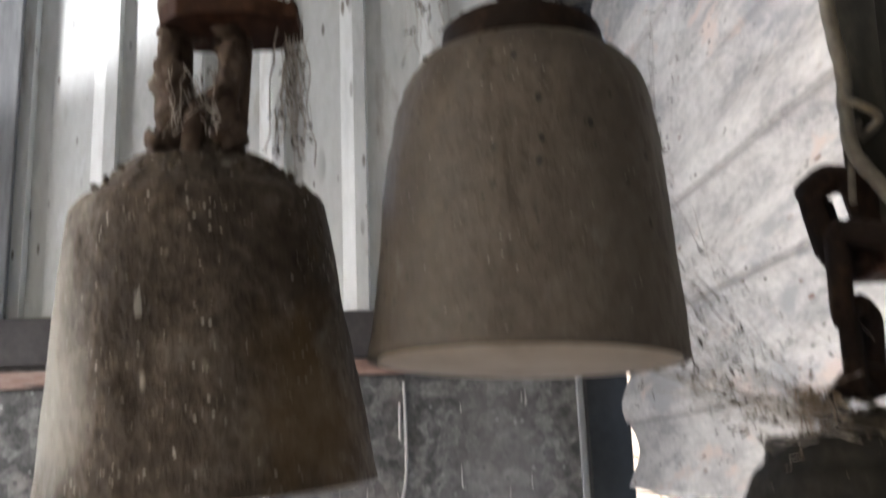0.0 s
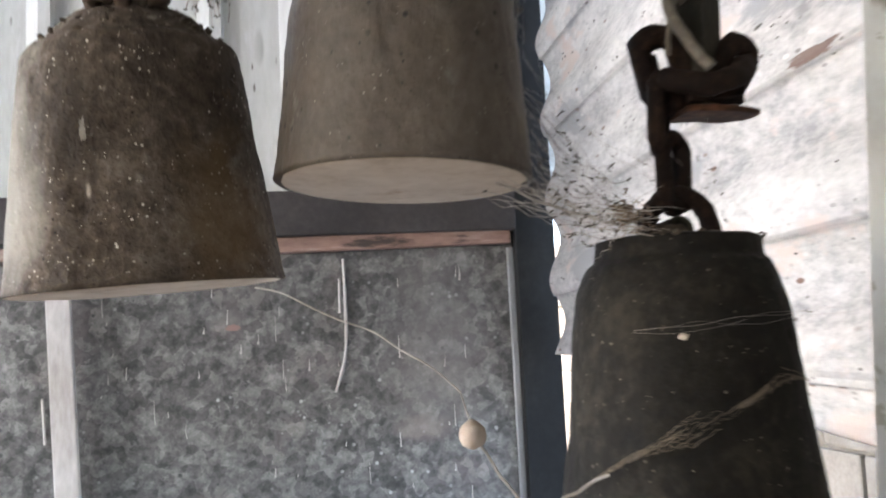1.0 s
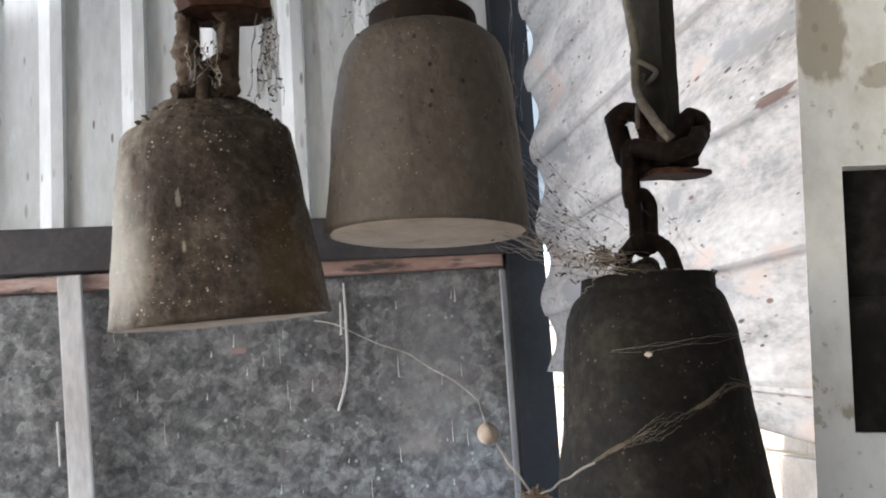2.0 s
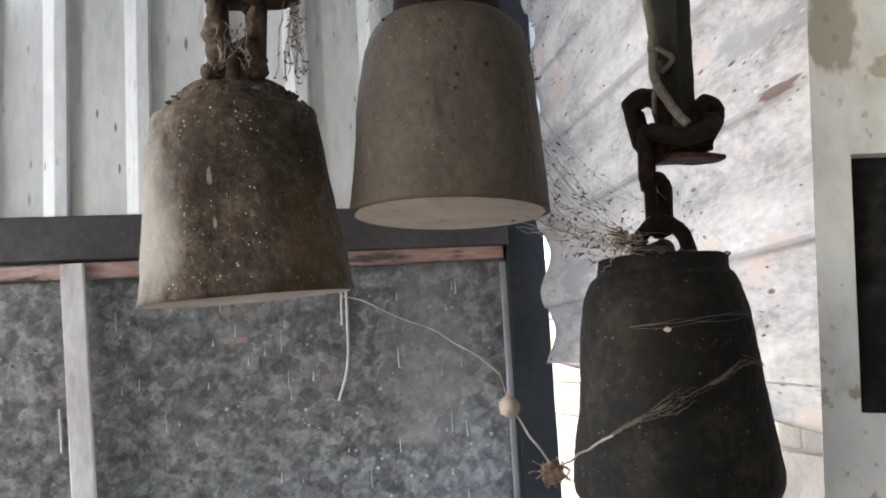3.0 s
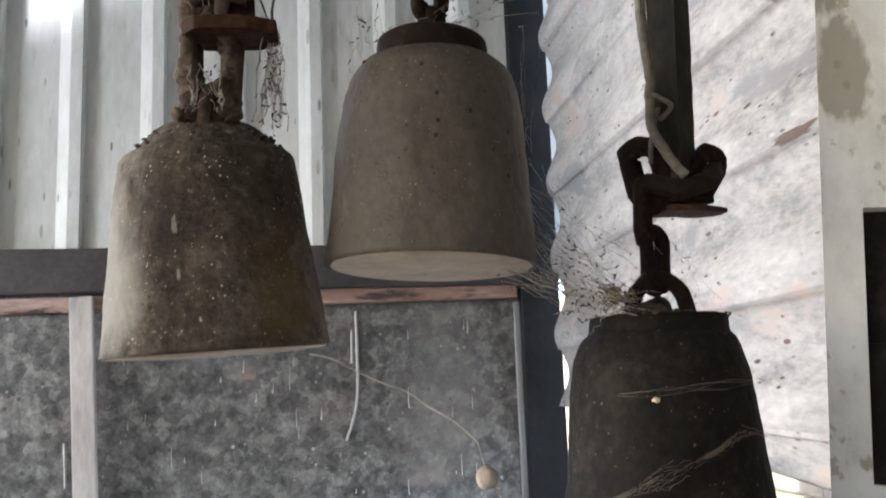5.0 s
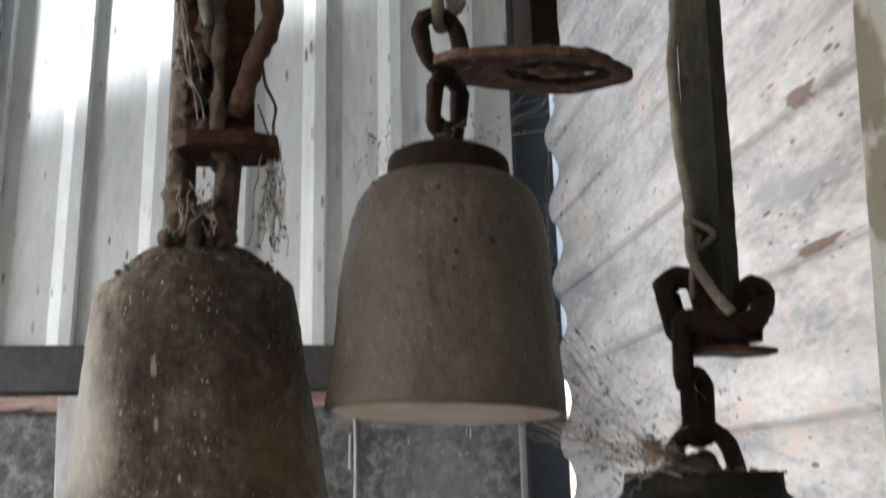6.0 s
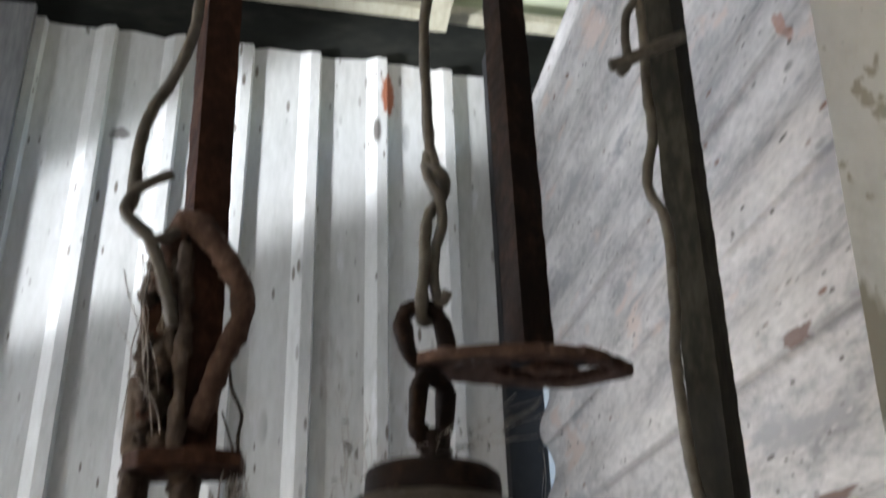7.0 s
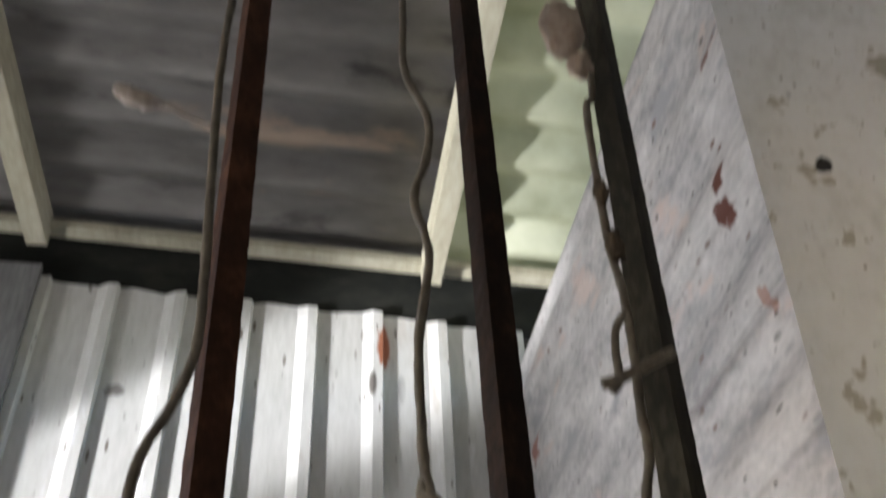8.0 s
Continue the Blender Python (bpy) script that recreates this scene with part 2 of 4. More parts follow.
CREAM = material("cream_plaster", [(0.36, 0.28, 0.2), (0.55, 0.46, 0.36), (0.66, 0.58, 0.48)], 22, 120, 0.9, 0, 0.5, 0.002, (1, 1, 1),
                 [((0.3, 0.17, 0.1), 0.15, 24)])
CABLE = material("grey_cable", [(0.045, 0.037, 0.027), (0.105, 0.09, 0.07), (0.19, 0.168, 0.135)], 60, 260, 0.7, 0, 0.3, 0.001)
DUSTY_WEB = material("dusty_cobweb", [(0.07, 0.055, 0.04), (0.14, 0.115, 0.085), (0.24, 0.2, 0.16)], 80, 300, 0.95, 0, 0.1, 0.0005)
WEB = material("cobweb", [(0.2, 0.17, 0.14), (0.38, 0.34, 0.3), (0.55, 0.51, 0.46)], 60, 300, 0.95, 0, 0.1, 0.0005)
DEBRIS = material("web_debris", [(0.03, 0.022, 0.016), (0.07, 0.055, 0.04), (0.16, 0.13, 0.1)], 80, 300, 0.95, 0, 0.2, 0.0005)
GREY_BOARD = material("grey_board", [(0.06, 0.06, 0.06), (0.13, 0.13, 0.13), (0.22, 0.22, 0.215)], 8, 80, 0.85, 0, 0.4, 0.003, (1, 1, 0.15))
NEST = material("pale_mud", [(0.26, 0.2, 0.16), (0.4, 0.33, 0.27), (0.52, 0.45, 0.38)], 60, 260, 0.9, 0, 0.5, 0.001)
CLUMP = material("brown_fluff", [(0.09, 0.055, 0.035), (0.2, 0.14, 0.095), (0.34, 0.26, 0.19)], 150, 500, 0.95, 0, 0.5, 0.001)
CONCRETE = material("concrete_floor", [(0.1, 0.096, 0.09), (0.16, 0.153, 0.145), (0.23, 0.22, 0.21)], 3, 50, 0.9, 0, 0.3, 0.003)
EARTH = material("pale_earth", [(0.34, 0.31, 0.27), (0.46, 0.43, 0.39), (0.56, 0.53, 0.48)], 1.5, 30, 0.95, 0, 0.4, 0.01)
LIME = material("cream_limewash", [(0.12, 0.1, 0.075), (0.18, 0.155, 0.122), (0.24, 0.21, 0.17)], 5, 60, 0.9, 0, 0.4, 0.003, each=0.12)


def skylight_material():
    m = bpy.data.materials.new("translucent_sheet")
    m.use_nodes = True
    t = m.node_tree
    out = t.nodes["Material Output"]
    tr, df, mx = t.nodes.new("ShaderNodeBsdfTranslucent"), t.nodes.new("ShaderNodeBsdfDiffuse"), t.nodes.new("ShaderNodeMixShader")
    co, nz, cr = t.nodes.new("ShaderNodeTexCoord"), t.nodes.new("ShaderNodeTexNoise"), t.nodes.new("ShaderNodeValToRGB")
    nz.inputs["Scale"].default_value = 5
    nz.inputs["Detail"].default_value = 6
    cr.color_ramp.elements[0].position, cr.color_ramp.elements[0].color = 0.3, (0.25, 0.265, 0.185, 1)
    cr.color_ramp.elements[1].position, cr.color_ramp.elements[1].color = 0.7, (0.46, 0.475, 0.37, 1)
    t.links.new(co.outputs["Object"], nz.inputs["Vector"])
    t.links.new(nz.outputs[0], cr.inputs[0])
    for b in (tr, df):
        t.links.new(cr.outputs[0], b.inputs["Color"])
    mx.inputs[0].default_value = 0.6
    t.links.new(tr.outputs[0], mx.inputs[1])
    t.links.new(df.outputs[0], mx.inputs[2])
    t.links.new(mx.outputs[0], out.inputs["Surface"])
    return m


SKYLIGHT = skylight_material()


# ---- builders ----
def part(name, bm, mat, parent=None, label="", smooth=False):
    bmesh.ops.recalc_face_normals(bm, faces=bm.faces)
    me = bpy.data.meshes.new(name)
    bm.to_mesh(me)
    bm.free()
    if smooth:
        for p in me.polygons:
            p.use_smooth = True
    if mat:
        me.materials.append(mat)
    ob = new(name, me)
    ob.parent = parent
    if label:
        tagged(ob, label)
    return ob


def empty(name, at, label, category, group="", kind=""):
    ob = new(name)
    ob.location = at
    ob.empty_display_size = 0.02
    return tagged(ob, label, category, group, kind)


def box(size, at=(0, 0, 0), m=None, bevel=0.0, bm=None):
    bm = bm or bmesh.new()
    r = bmesh.ops.create_cube(bm, size=1.0, matrix=Matrix.Translation(at) @ (m or Matrix()) @ Matrix.Diagonal((*size, 1)))
    if bevel:
        es = list({e for v in r["verts"] for e in v.link_edges})
        bmesh.ops.bevel(bm, geom=es, offset=bevel, segments=2, affect="EDGES", profile=0.6)
    return bm


def strip(profile, sweep, thick):
    """A thin sheet: profile = (point, normal) pairs, swept along the vector sweep."""
    bm = bmesh.new()
    rows = []
    for p, n in profile:
        p, n = Vector(p), Vector(n).normalized() * thick
        rows.append([bm.verts.new(q) for q in (p, p + sweep, p + sweep + n, p + n)])
    for a, b in zip(rows, rows[1:]):
        for k in range(4):
            bm.faces.new((a[k], a[(k + 1) % 4], b[(k + 1) % 4], b[k]))
    bm.faces.new(rows[0])
    bm.faces.new(rows[-1])
    return bm


def lathe(profile, segments=72, dents=0.0, seed=0.0, bm=None, pits=()):
    """A turned body round z: profile = (radius, height) from the top down; dents: unevenness in metres."""
    bm = bm or bmesh.new()
    rings = []
    for r, z in profile:
        ring = []
        for k in range(segments):
            a = math.tau * k / segments
            p = Vector((r * math.cos(a), r * math.sin(a), z))
            if dents and r > 0.004:
                d = noise.noise(p * 22 + Vector((seed, 0, 0))) + 0.45 * noise.noise(p * 80 + Vector((0, seed, 0))) + 0.3 * noise.noise(p * 260 + Vector((0, 0, seed)))
                p += Vector((math.cos(a), math.sin(a), 0.3)) * d * dents
            for pa, pz, pr, pd in pits:
                gap = math.hypot(((a - pa + math.pi) % math.tau - math.pi) * r, z - pz)
                if gap < pr * 2.5:
                    p -= Vector((math.cos(a), math.sin(a), 0)) * pd * math.exp(-(gap / pr) ** 2)
            ring.append(bm.verts.new(p))
        rings.append(ring)
    for a, b in zip(rings, rings[1:]):
        for k in range(segments):
            n = (k + 1) % segments
            bm.faces.new((a[k], a[n], b[n], b[k]))
    bm.faces.new(rings[0])
    bm.faces.new(list(reversed(rings[-1])))
    return bm


def smooth_line(points, steps=8, closed=False):
    """Points on a smooth curve through the given ones (Catmull-Rom)."""
    ps = [Vector(p) for p in points]
    n = len(ps)
    out = []
    for i in range(n if closed else n - 1):
        if closed:
            a, b, c, d = ps[i - 1], ps[i], ps[(i + 1) % n], ps[(i + 2) % n]
        else:
            a, b, c, d = ps[max(i - 1, 0)], ps[i], ps[i + 1], ps[min(i + 2, n - 1)]
        for k in range(steps):
            u = k / steps
            out.append(0.5 * ((2 * b) + (c - a) * u + (2 * a - 5 * b + 4 * c - d) * u * u + (3 * b - a - 3 * c + d) * u ** 3))
    if not closed:
        out.append(ps[-1])
    return out


def tube(line, radius, sides=10, closed=False, rough=0.0, seed=0.0, bm=None, flat=1.0):
    bm = bm or bmesh.new()
    n = len(line)
    rings = []
    up = Vector((0.3, 0.2, 1)).normalized()
    for i, p in enumerate(line):
        a = line[i - 1] if closed or i else line[i]
        b = line[(i + 1) % n] if closed or i < n - 1 else line[i]
        d = (b - a).normalized()
        u = d.cross(up)
        if u.length < 0.05:
            u = d.cross(Vector((1, 0, 0)))
        u.normalize()
        w = d.cross(u)
        up = w if w.dot(up) > 0 else up
        r = radius(i / max(n - 1, 1)) if callable(radius) else radius
        ring = []
        for k in range(sides):
            t = math.tau * k / sides
            q = r * (1 + rough * (noise.noise(p * 130 + Vector((seed, k * 0.9, 0))) + 0.5 * noise.noise(p * 420 + Vector((k * 1.7, seed, 0)))))
            ring.append(bm.verts.new(p + u * math.cos(t) * q + w * math.sin(t) * q * flat))
        rings.append(ring)
    pairs = list(zip(rings, rings[1:])) + ([(rings[-1], rings[0])] if closed else [])
    for a, b in pairs:
        if closed and a is rings[-1]:
            off = min(range(sides), key=lambda s: (a[0].co - b[s].co).length)
            b = b[off:] + b[:off]
        for k in range(sides):
            m = (k + 1) % sides
            bm.faces.new((a[k], a[m], b[m], b[k]))
    if not closed:
        bm.faces.new(rings[0])
        bm.faces.new(rings[-1])
    return bm


def link_line(length, width, m=None, steps=40):
    """The centre line of an oval chain link standing along z in the xz plane."""
    m = m or Matrix()
    r, h = width / 2, max(length / 2 - width / 2, 0)
    pts = []
    for k in range(steps):
        a = math.tau * k / steps
        pts.append(m @ Vector((r * math.cos(a), 0, r * math.sin(a) + (h if math.sin(a) >= 0 else -h))))
    return pts


# ---- setting ----
def slope_z(x):
    return -0.055 * (x + 0.6)


ground = tagged(part("ground", box((160, 160, 0.1), (0, 40, -0.08)), EARTH), "pale bare earth outside the shed", "ground", kind="structure")
floor = tagged(part("floor", box((3.1, 5.2, 0.06), (-0.75, -0.25, 0.0)), CONCRETE), "worn concrete floor of the shed", "floor", kind="structure")

# back wall: upper sheet with grooves
PITCH, RIB0, YW = 0.190, -0.255, 2.25
prof = []
for n in range(-3, 6):
    for dx, dy in ((0.0, 0.0), (0.030, -0.019), (0.057, -0.019), (0.062, 0.004), (0.100, 0.0)):
        x = RIB0 + PITCH * n + dx
        if x < 0.80:
            prof.append(((x, YW + dy, 1.90), (0, 1, 0)))
bm = strip(prof, Vector((0, 0, 1.55)), 0.003)
for v in bm.verts:
    if v.co.z > 3:
        v.co.z = 3.414 - 0.072 * (v.co.x + 0.15) + 0.016 * noise.noise(Vector((v.co.x * 17, 0.3, 0)))
wall_back = tagged(part("wall_back", bm, WHITE_SHEET),
                   "white painted ribbed metal sheet wall, dusty and stained", "wall", kind="structure")
lower = tagged(part("wall_lower", box((1.98, 0.004, 1.86), (-0.29, YW + 0.0, 0.95)), GALVANISED),
               "grey spangled galvanised sheet under the rail", "wall", kind="structure")
part("fold", box((0.016, 0.012, 1.78), (0.652, YW - 0.009, 0.91), bevel=0.003), PALE_METAL, lower, "pale folded edge")
rail = tagged(part("rail", box((1.96, 0.05, 0.103), (-0.32, YW - 0.03, 1.889), bevel=0.004), RAIL), "dark brown steel rail across the wall", "rail", kind="structure")
strip_w = tagged(part("trim", box((1.9, 0.03, 0.036), (-0.30, YW - 0.02, 1.814), pose(0, 0, 0, 0, -0.7, 0), bevel=0.004), PINK_WOOD),
                 "weathered pinkish wooden strip below the rail", "trim", kind="structure")
batten = tagged(part("batten", box((0.052, 0.022, 1.75), (-0.335, YW - 0.045, 0.955), pose(0, 0, 0, 0, -2.4, 0), bevel=0.004), PALE_WOOD),
                "pale weathered wooden batten on the galvanised sheet", "batten", kind="structure")
post_black = tagged(part("corner_post", box((0.094, 0.07, 3.42), (0.706, YW - 0.012, 1.71), bevel=0.003), BLACK_STEEL), "black corner post", "post", kind="structure")
beam = tagged(part("beam", box((2.3, 0.09, 0.24), (-0.15, YW + 0.052, 3.505), pose(0, 0, 0, 0, 3.15, 0), bevel=0.006), BEAM), "dark wooden beam along the top of the wall", "beam", kind="structure")


tagged(part("board", box((0.2, 0.02, 1.54), (-0.70, YW - 0.035, 2.70), bevel=0.003), GREY_BOARD), "dark grey weathered board at the end of the wall", "board", kind="structure")
tagged(part("wall_plate", box((2.3, 0.05, 0.032), (-0.15, YW - 0.056, 3.573), pose(0, 0, 0, 0, 3.15, 0), bevel=0.003), GREEN_WOOD), "pale green wooden strip on the beam", "trim", kind="structure")

# side wall: horizontal waves
WAVE = 0.185


def wave_profile(axis_pts, amp, pitch, phase):
    return [(p, amp * math.cos(math.tau * (p - phase) / pitch)) for p in axis_pts]


zs = sorted([1.40 + 1.74 * k / 170 for k in range(171)] + [1.858 + WAVE * k - e for k in range(-2, 7) for e in (0.0004, -0.0004)])


def siding(z):
    """A shallow wave with a small lap at each trough."""
    u = ((z - 1.858) / WAVE) % 1.0
    return 0.014 * math.cos(math.tau * (z - 2.357) / WAVE) + 0.006 * u - 0.003


prof = [((0.735 + siding(z), 0.60, z), (1, 0, 0)) for z in zs]
bm = strip(prof, Vector((0, 1.545, 0)), 0.003)
for v in bm.verts:
    low = 1.445 + 0.085 * (v.co.y - 1.0)
    if v.co.z < low:
        v.co.z = low
bmesh.ops.remove_doubles(bm, verts=bm.verts, dist=0.00005)
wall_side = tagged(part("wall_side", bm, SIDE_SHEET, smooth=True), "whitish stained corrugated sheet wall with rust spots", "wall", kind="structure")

# roof
ys = [-2.9 + 5.3 * k / 400 for k in range(401)]


def roof_sheet(x0, x1, name, mat, label):
    prof = [((x0, y, 3.66 + slope_z(x0) + d), (0, 0, 1)) for y, d in wave_profile(ys, 0.022, 0.18, 1.5)]
    return tagged(part(name, strip(prof, Vector((x1 - x0, 0, slope_z(x1) - slope_z(x0))), 0.004), mat, smooth=True), label, "roof", kind="structure")


roof_sheet(-2.4, 0.52, "ceiling", ROOF_SHEET, "grey corrugated roof sheets seen from below")
roof_sheet(0.5, 1.5, "skylight", SKYLIGHT, "greenish translucent corrugated roof sheet")
for n, xr in enumerate((-1.75, -0.63, 0.515)):
    tagged(part("rafter", box((0.06, 5.1, 0.1), (xr, -0.35, 3.58 + slope_z(xr)), bevel=0.004), GREEN_WOOD), "pale green painted wooden rafter", "rafter", "rafters", "structure")

# unseen closing walls behind and beside the camera; openings cut to shape the light
def wall_with_opening(name, box_of, label):
    bm = bmesh.new()
    for size, at in box_of:
        box(size, at, bm=bm)
    return tagged(part(name, bm, CONCRETE), label, "wall", kind="structure")


tagged(part("wall_end", box((1.2, 0.1, 3.6), (-1.8, YW + 0.06, 1.8)), CONCRETE), "plain end wall", "wall", kind="structure")
tagged(part("wall_front", box((3.3, 0.1, 3.6), (-0.79, -2.9, 1.8)), CONCRETE), "plain rendered wall", "wall", kind="structure")
tagged(part("wall_right", box((0.1, 3.3, 3.2), (0.82, -1.05, 1.6)), CONCRETE), "plain side wall", "wall", kind="structure")
wall_with_opening("wall_left", [((0.1, 3.85, 1.5), (-2.38, -0.975, 0.75)), ((0.1, 1.35, 1.30), (-2.38, 1.625, 0.65)), ((0.1, 5.2, 1.4), (-2.38, -0.3, 3.05)), ((0.1, 0.6, 0.85), (-2.38, -2.6, 1.925)), ((0.1, 1.95, 0.73), (-2.38, 1.325, 1.985)), ((0.1, 1.02, 0.32), (-2.38, 1.79, 1.46))], "plain unseen wall, its slot and openings cut to shape the light")

# sunlit garden wall beyond the gap under the side sheet
garden = tagged(part("garden_wall", box((0.2, 9.0, 2.2), (1.9, 6.8, 1.1)), LIME), "cream limewashed garden wall in the sun", "wall", kind="structure")
block = None
for row in range(9):
    y = 2.5 + (0.2 if row % 2 else 0.0)
    while y < 8.4:
        if block is None:
            block = part("block", box((0.03, 0.388, 0.188), bevel=0.012), LIME, garden)
            ob = block
        else:
            ob = new("block", block.data)
            ob.parent = garden
        ob.location = (1.795 + random.uniform(-0.006, 0.006), y, 0.3 + row * 0.2)
        y += 0.4

# white post
def white_post():
    """A pillar that leans a little, with a dark recess in its face."""
    top = empty("pillar", (0.46, 0.52, 0), "white painted pillar with peeling paint and a dark recess", "pillar", kind="structure")
    top.rotation_euler = (0, 0, radians(-22))
    lean = pose(0, 0, 0, 0, 3.6, 0)
    lean.translation = Vector((-0.092, 0, 0))
    z0, z1 = 1.51, 1.682
    bm = bmesh.new()
    for size, at in (((0.24, 0.03, z0), (0.12, 0.015, z0 / 2)), ((0.24, 0.03, 1.9), (0.12, 0.015, z1 + 0.95)),
                     ((0.0245, 0.03, z1 - z0), (0.01225, 0.015, (z0 + z1) / 2)), ((0.14, 0.03, z1 - z0), (0.17, 0.015, (z0 + z1) / 2))):
        box(size, at, bm=bm)
    for v in bm.verts:
        if v.co.x < 0.001 and v.co.y > 0.01:
            v.co.x += 0.022
        v.co.x += 0.0012 * noise.noise(v.co * 9)
    bm.transform(lean)
    part("body", bm, POST_PAINT, top)
    # near-black panel: the dark of a deeper hole put into its colour
    part("recess", box((0.09, 0.02, z1 - z0 + 0.02), lean @ Vector((0.062, 0.026, (z0 + z1) / 2)), lean.to_3x3().to_4x4()), WOOD_HOLE_SHADE, top)
    part("ledge", box((0.085, 0.012, 0.088), lean @ Vector((0.0665, 0.0145, z0 + 0.043)), lean.to_3x3().to_4x4(), 0.002), WOOD_HOLE_SHADE, top, "dark grained wooden block low in the recess")
    return top


white_post()

# ---- hanging things ----
def bell(name, at, tilt, profile, cap, mats, label, seed, pitted=10, pits=()):
    """profile: (radius, height) from the shoulder's top down to the rim, heights from the rim; cap: the same for the cap."""
    top = empty(name, at, label, "bell weight", "hanging bells")
    top.rotation_euler = [radians(a) for a in tilt]
    g = random.Random(int(seed))
    holes = [(g.uniform(-math.pi, 0), g.uniform(0.008, 0.11), g.uniform(0.001, 0.0026), g.uniform(0.0006, 0.0016)) for _ in range(pitted)]
    part("body", lathe(profile, 220, 0.0013, seed, pits=holes + list(pits)), mats[0], top, smooth=True)
    r = profile[-1][0] - 0.002
    part("underside", lathe([(r, 0.001), (r * 0.99, -0.0003), (r * 0.96, -0.0008), (r * 0.6, -0.002), (r * 0.2, -0.0025), (0.002, -0.0025)], 96, 0.0014, seed + 4), CREAM, top, "cream plaster underside")
    if cap:
        part("cap", lathe(cap, 64, 0.0008, seed + 2), mats[1], top, smooth=True)
    return top


def rounded(points, steps=9):
    return [(p.x, p.z) for p in smooth_line([(r, 0, z) for r, z in points], steps)]


bell("bell", (0.0955, 0.505, 1.5975), (3.0, -2.4, 0),
     rounded([(0.006, 0.1295), (0.0205, 0.129), (0.0265, 0.127), (0.034, 0.1205), (0.0405, 0.1135), (0.0432, 0.1118), (0.0462, 0.1102), (0.0484, 0.1065), (0.0492, 0.102), (0.0515, 0.09), (0.0565, 0.05), (0.0625, 0.004)]) + [(0.0635, 0.0)],
     None, (BELL_BROWN, BELL_BROWN), "brown bell-shaped cast weight, pitted and dusty, on a rusty chain", 1.0, 34,
     [(radians(-108), 0.040, 0.0024, 0.0032), (radians(-104), 0.033, 0.002, 0.0022), (radians(-113), 0.047, 0.0018, 0.0014), (radians(-101), 0.043, 0.0018, -0.001), (radians(-116), 0.032, 0.0018, 0.0016), (radians(-110), 0.034, 0.0015, -0.0008)])
bell("bell", (0.2142, 0.475, 1.6393), (0, 2.3, 0),
     rounded([(0.02, 0.1175), (0.034, 0.117), (0.041, 0.1135), (0.0465, 0.105), (0.0503, 0.09), (0.0535, 0.06), (0.0565, 0.025), (0.058, 0.003)]) + [(0.0583, 0.0)],
     rounded([(0.004, 0.1335), (0.024, 0.133), (0.0296, 0.1312), (0.0316, 0.1275), (0.0322, 0.113)]), (BELL_GREY, DARK_RUST),
     "smooth grey-brown bell-shaped cast weight with a dark cap", 2.0, 16, [(radians(-112), 0.083, 0.0012, 0.0012), (radians(-107), 0.083, 0.0012, 0.0012), (radians(-80), 0.08, 0.0018, 0.001)])
bell("bell", (0.3412, 0.475, 1.4645), (0, 0.7, 0),
     rounded([(r * 0.96, z) for r, z in [(0.03, 0.1445), (0.039, 0.144), (0.0402, 0.141), (0.0408, 0.135), (0.0445, 0.131), (0.0475, 0.124), (0.0505, 0.114), (0.0533, 0.095), (0.0572, 0.06), (0.0624, 0.02), (0.0628, 0.0115), (0.0608, 0.005), (0.056, 0.0012), (0.05, 0.0)]]),
     None, (BELL_DARK, BELL_DARK), "nearly black bell-shaped cast weight draped with cobweb", 3.0)


def rod(foot, head, side, turn, mat, label, flaky=0.0006):
    """A square bar from foot up to head, turned about its length."""
    top = empty("hanging_rod", foot, label, "rod", "hanging rods")
    d = Vector(head) - Vector(foot)
    az = d.normalized()
    ax = (Vector((1, 0, 0)) - az * az.x).normalized()
    m = Matrix((ax, az.cross(ax), az)).transposed().to_4x4() @ pose(0, 0, 0, 0, 0, turn)
    bm = bmesh.new()
    h, rings, n = side / 2, [], int(d.length / 0.004)
    outline = [(-h, -h), (-h / 3, -h), (h / 3, -h), (h, -h), (h, -h / 3), (h, h / 3), (h, h), (h / 3, h), (-h / 3, h), (-h, h), (-h, h / 3), (-h, -h / 3)]
    for k in range(n + 1):
        ring = []
        for x, y in outline:
            p = Vector((x, y, d.length * k / n))
            w = noise.noise(p * 90 + Vector((turn, 0, 0))) + 0.6 * noise.noise(p * 300)
            p += Vector((x, y, 0)).normalized() * w * flaky
            ring.append(bm.verts.new(m @ p))
        rings.append(ring)
    for a, b in zip(rings, rings[1:]):
        for k in range(12):
            bm.faces.new((a[k], a[(k + 1) % 12], b[(k + 1) % 12], b[k]))
    bm.faces.new(rings[0])
    bm.faces.new(rings[-1])
    part("bar", bm, mat, top)
    return top


rod1 = rod((0.1075, 0.475, 1.77), (0.072, 0.475, 3.62), 0.0185, 22, RUST, "rusty square steel rod hanging from the roof")
rod2 = rod((0.270, 0.475, 1.83), (0.266, 0.475, 3.6), 0.0178, 20, DARK_RUST, "dark rusty square steel rod hanging from the roof")
rod3 = rod((0.3586, 0.475, 1.672), (0.428, 0.475, 3.6), 0.0185, 40, ROD_GREY, "grey weathered square steel rod hanging from the roof")


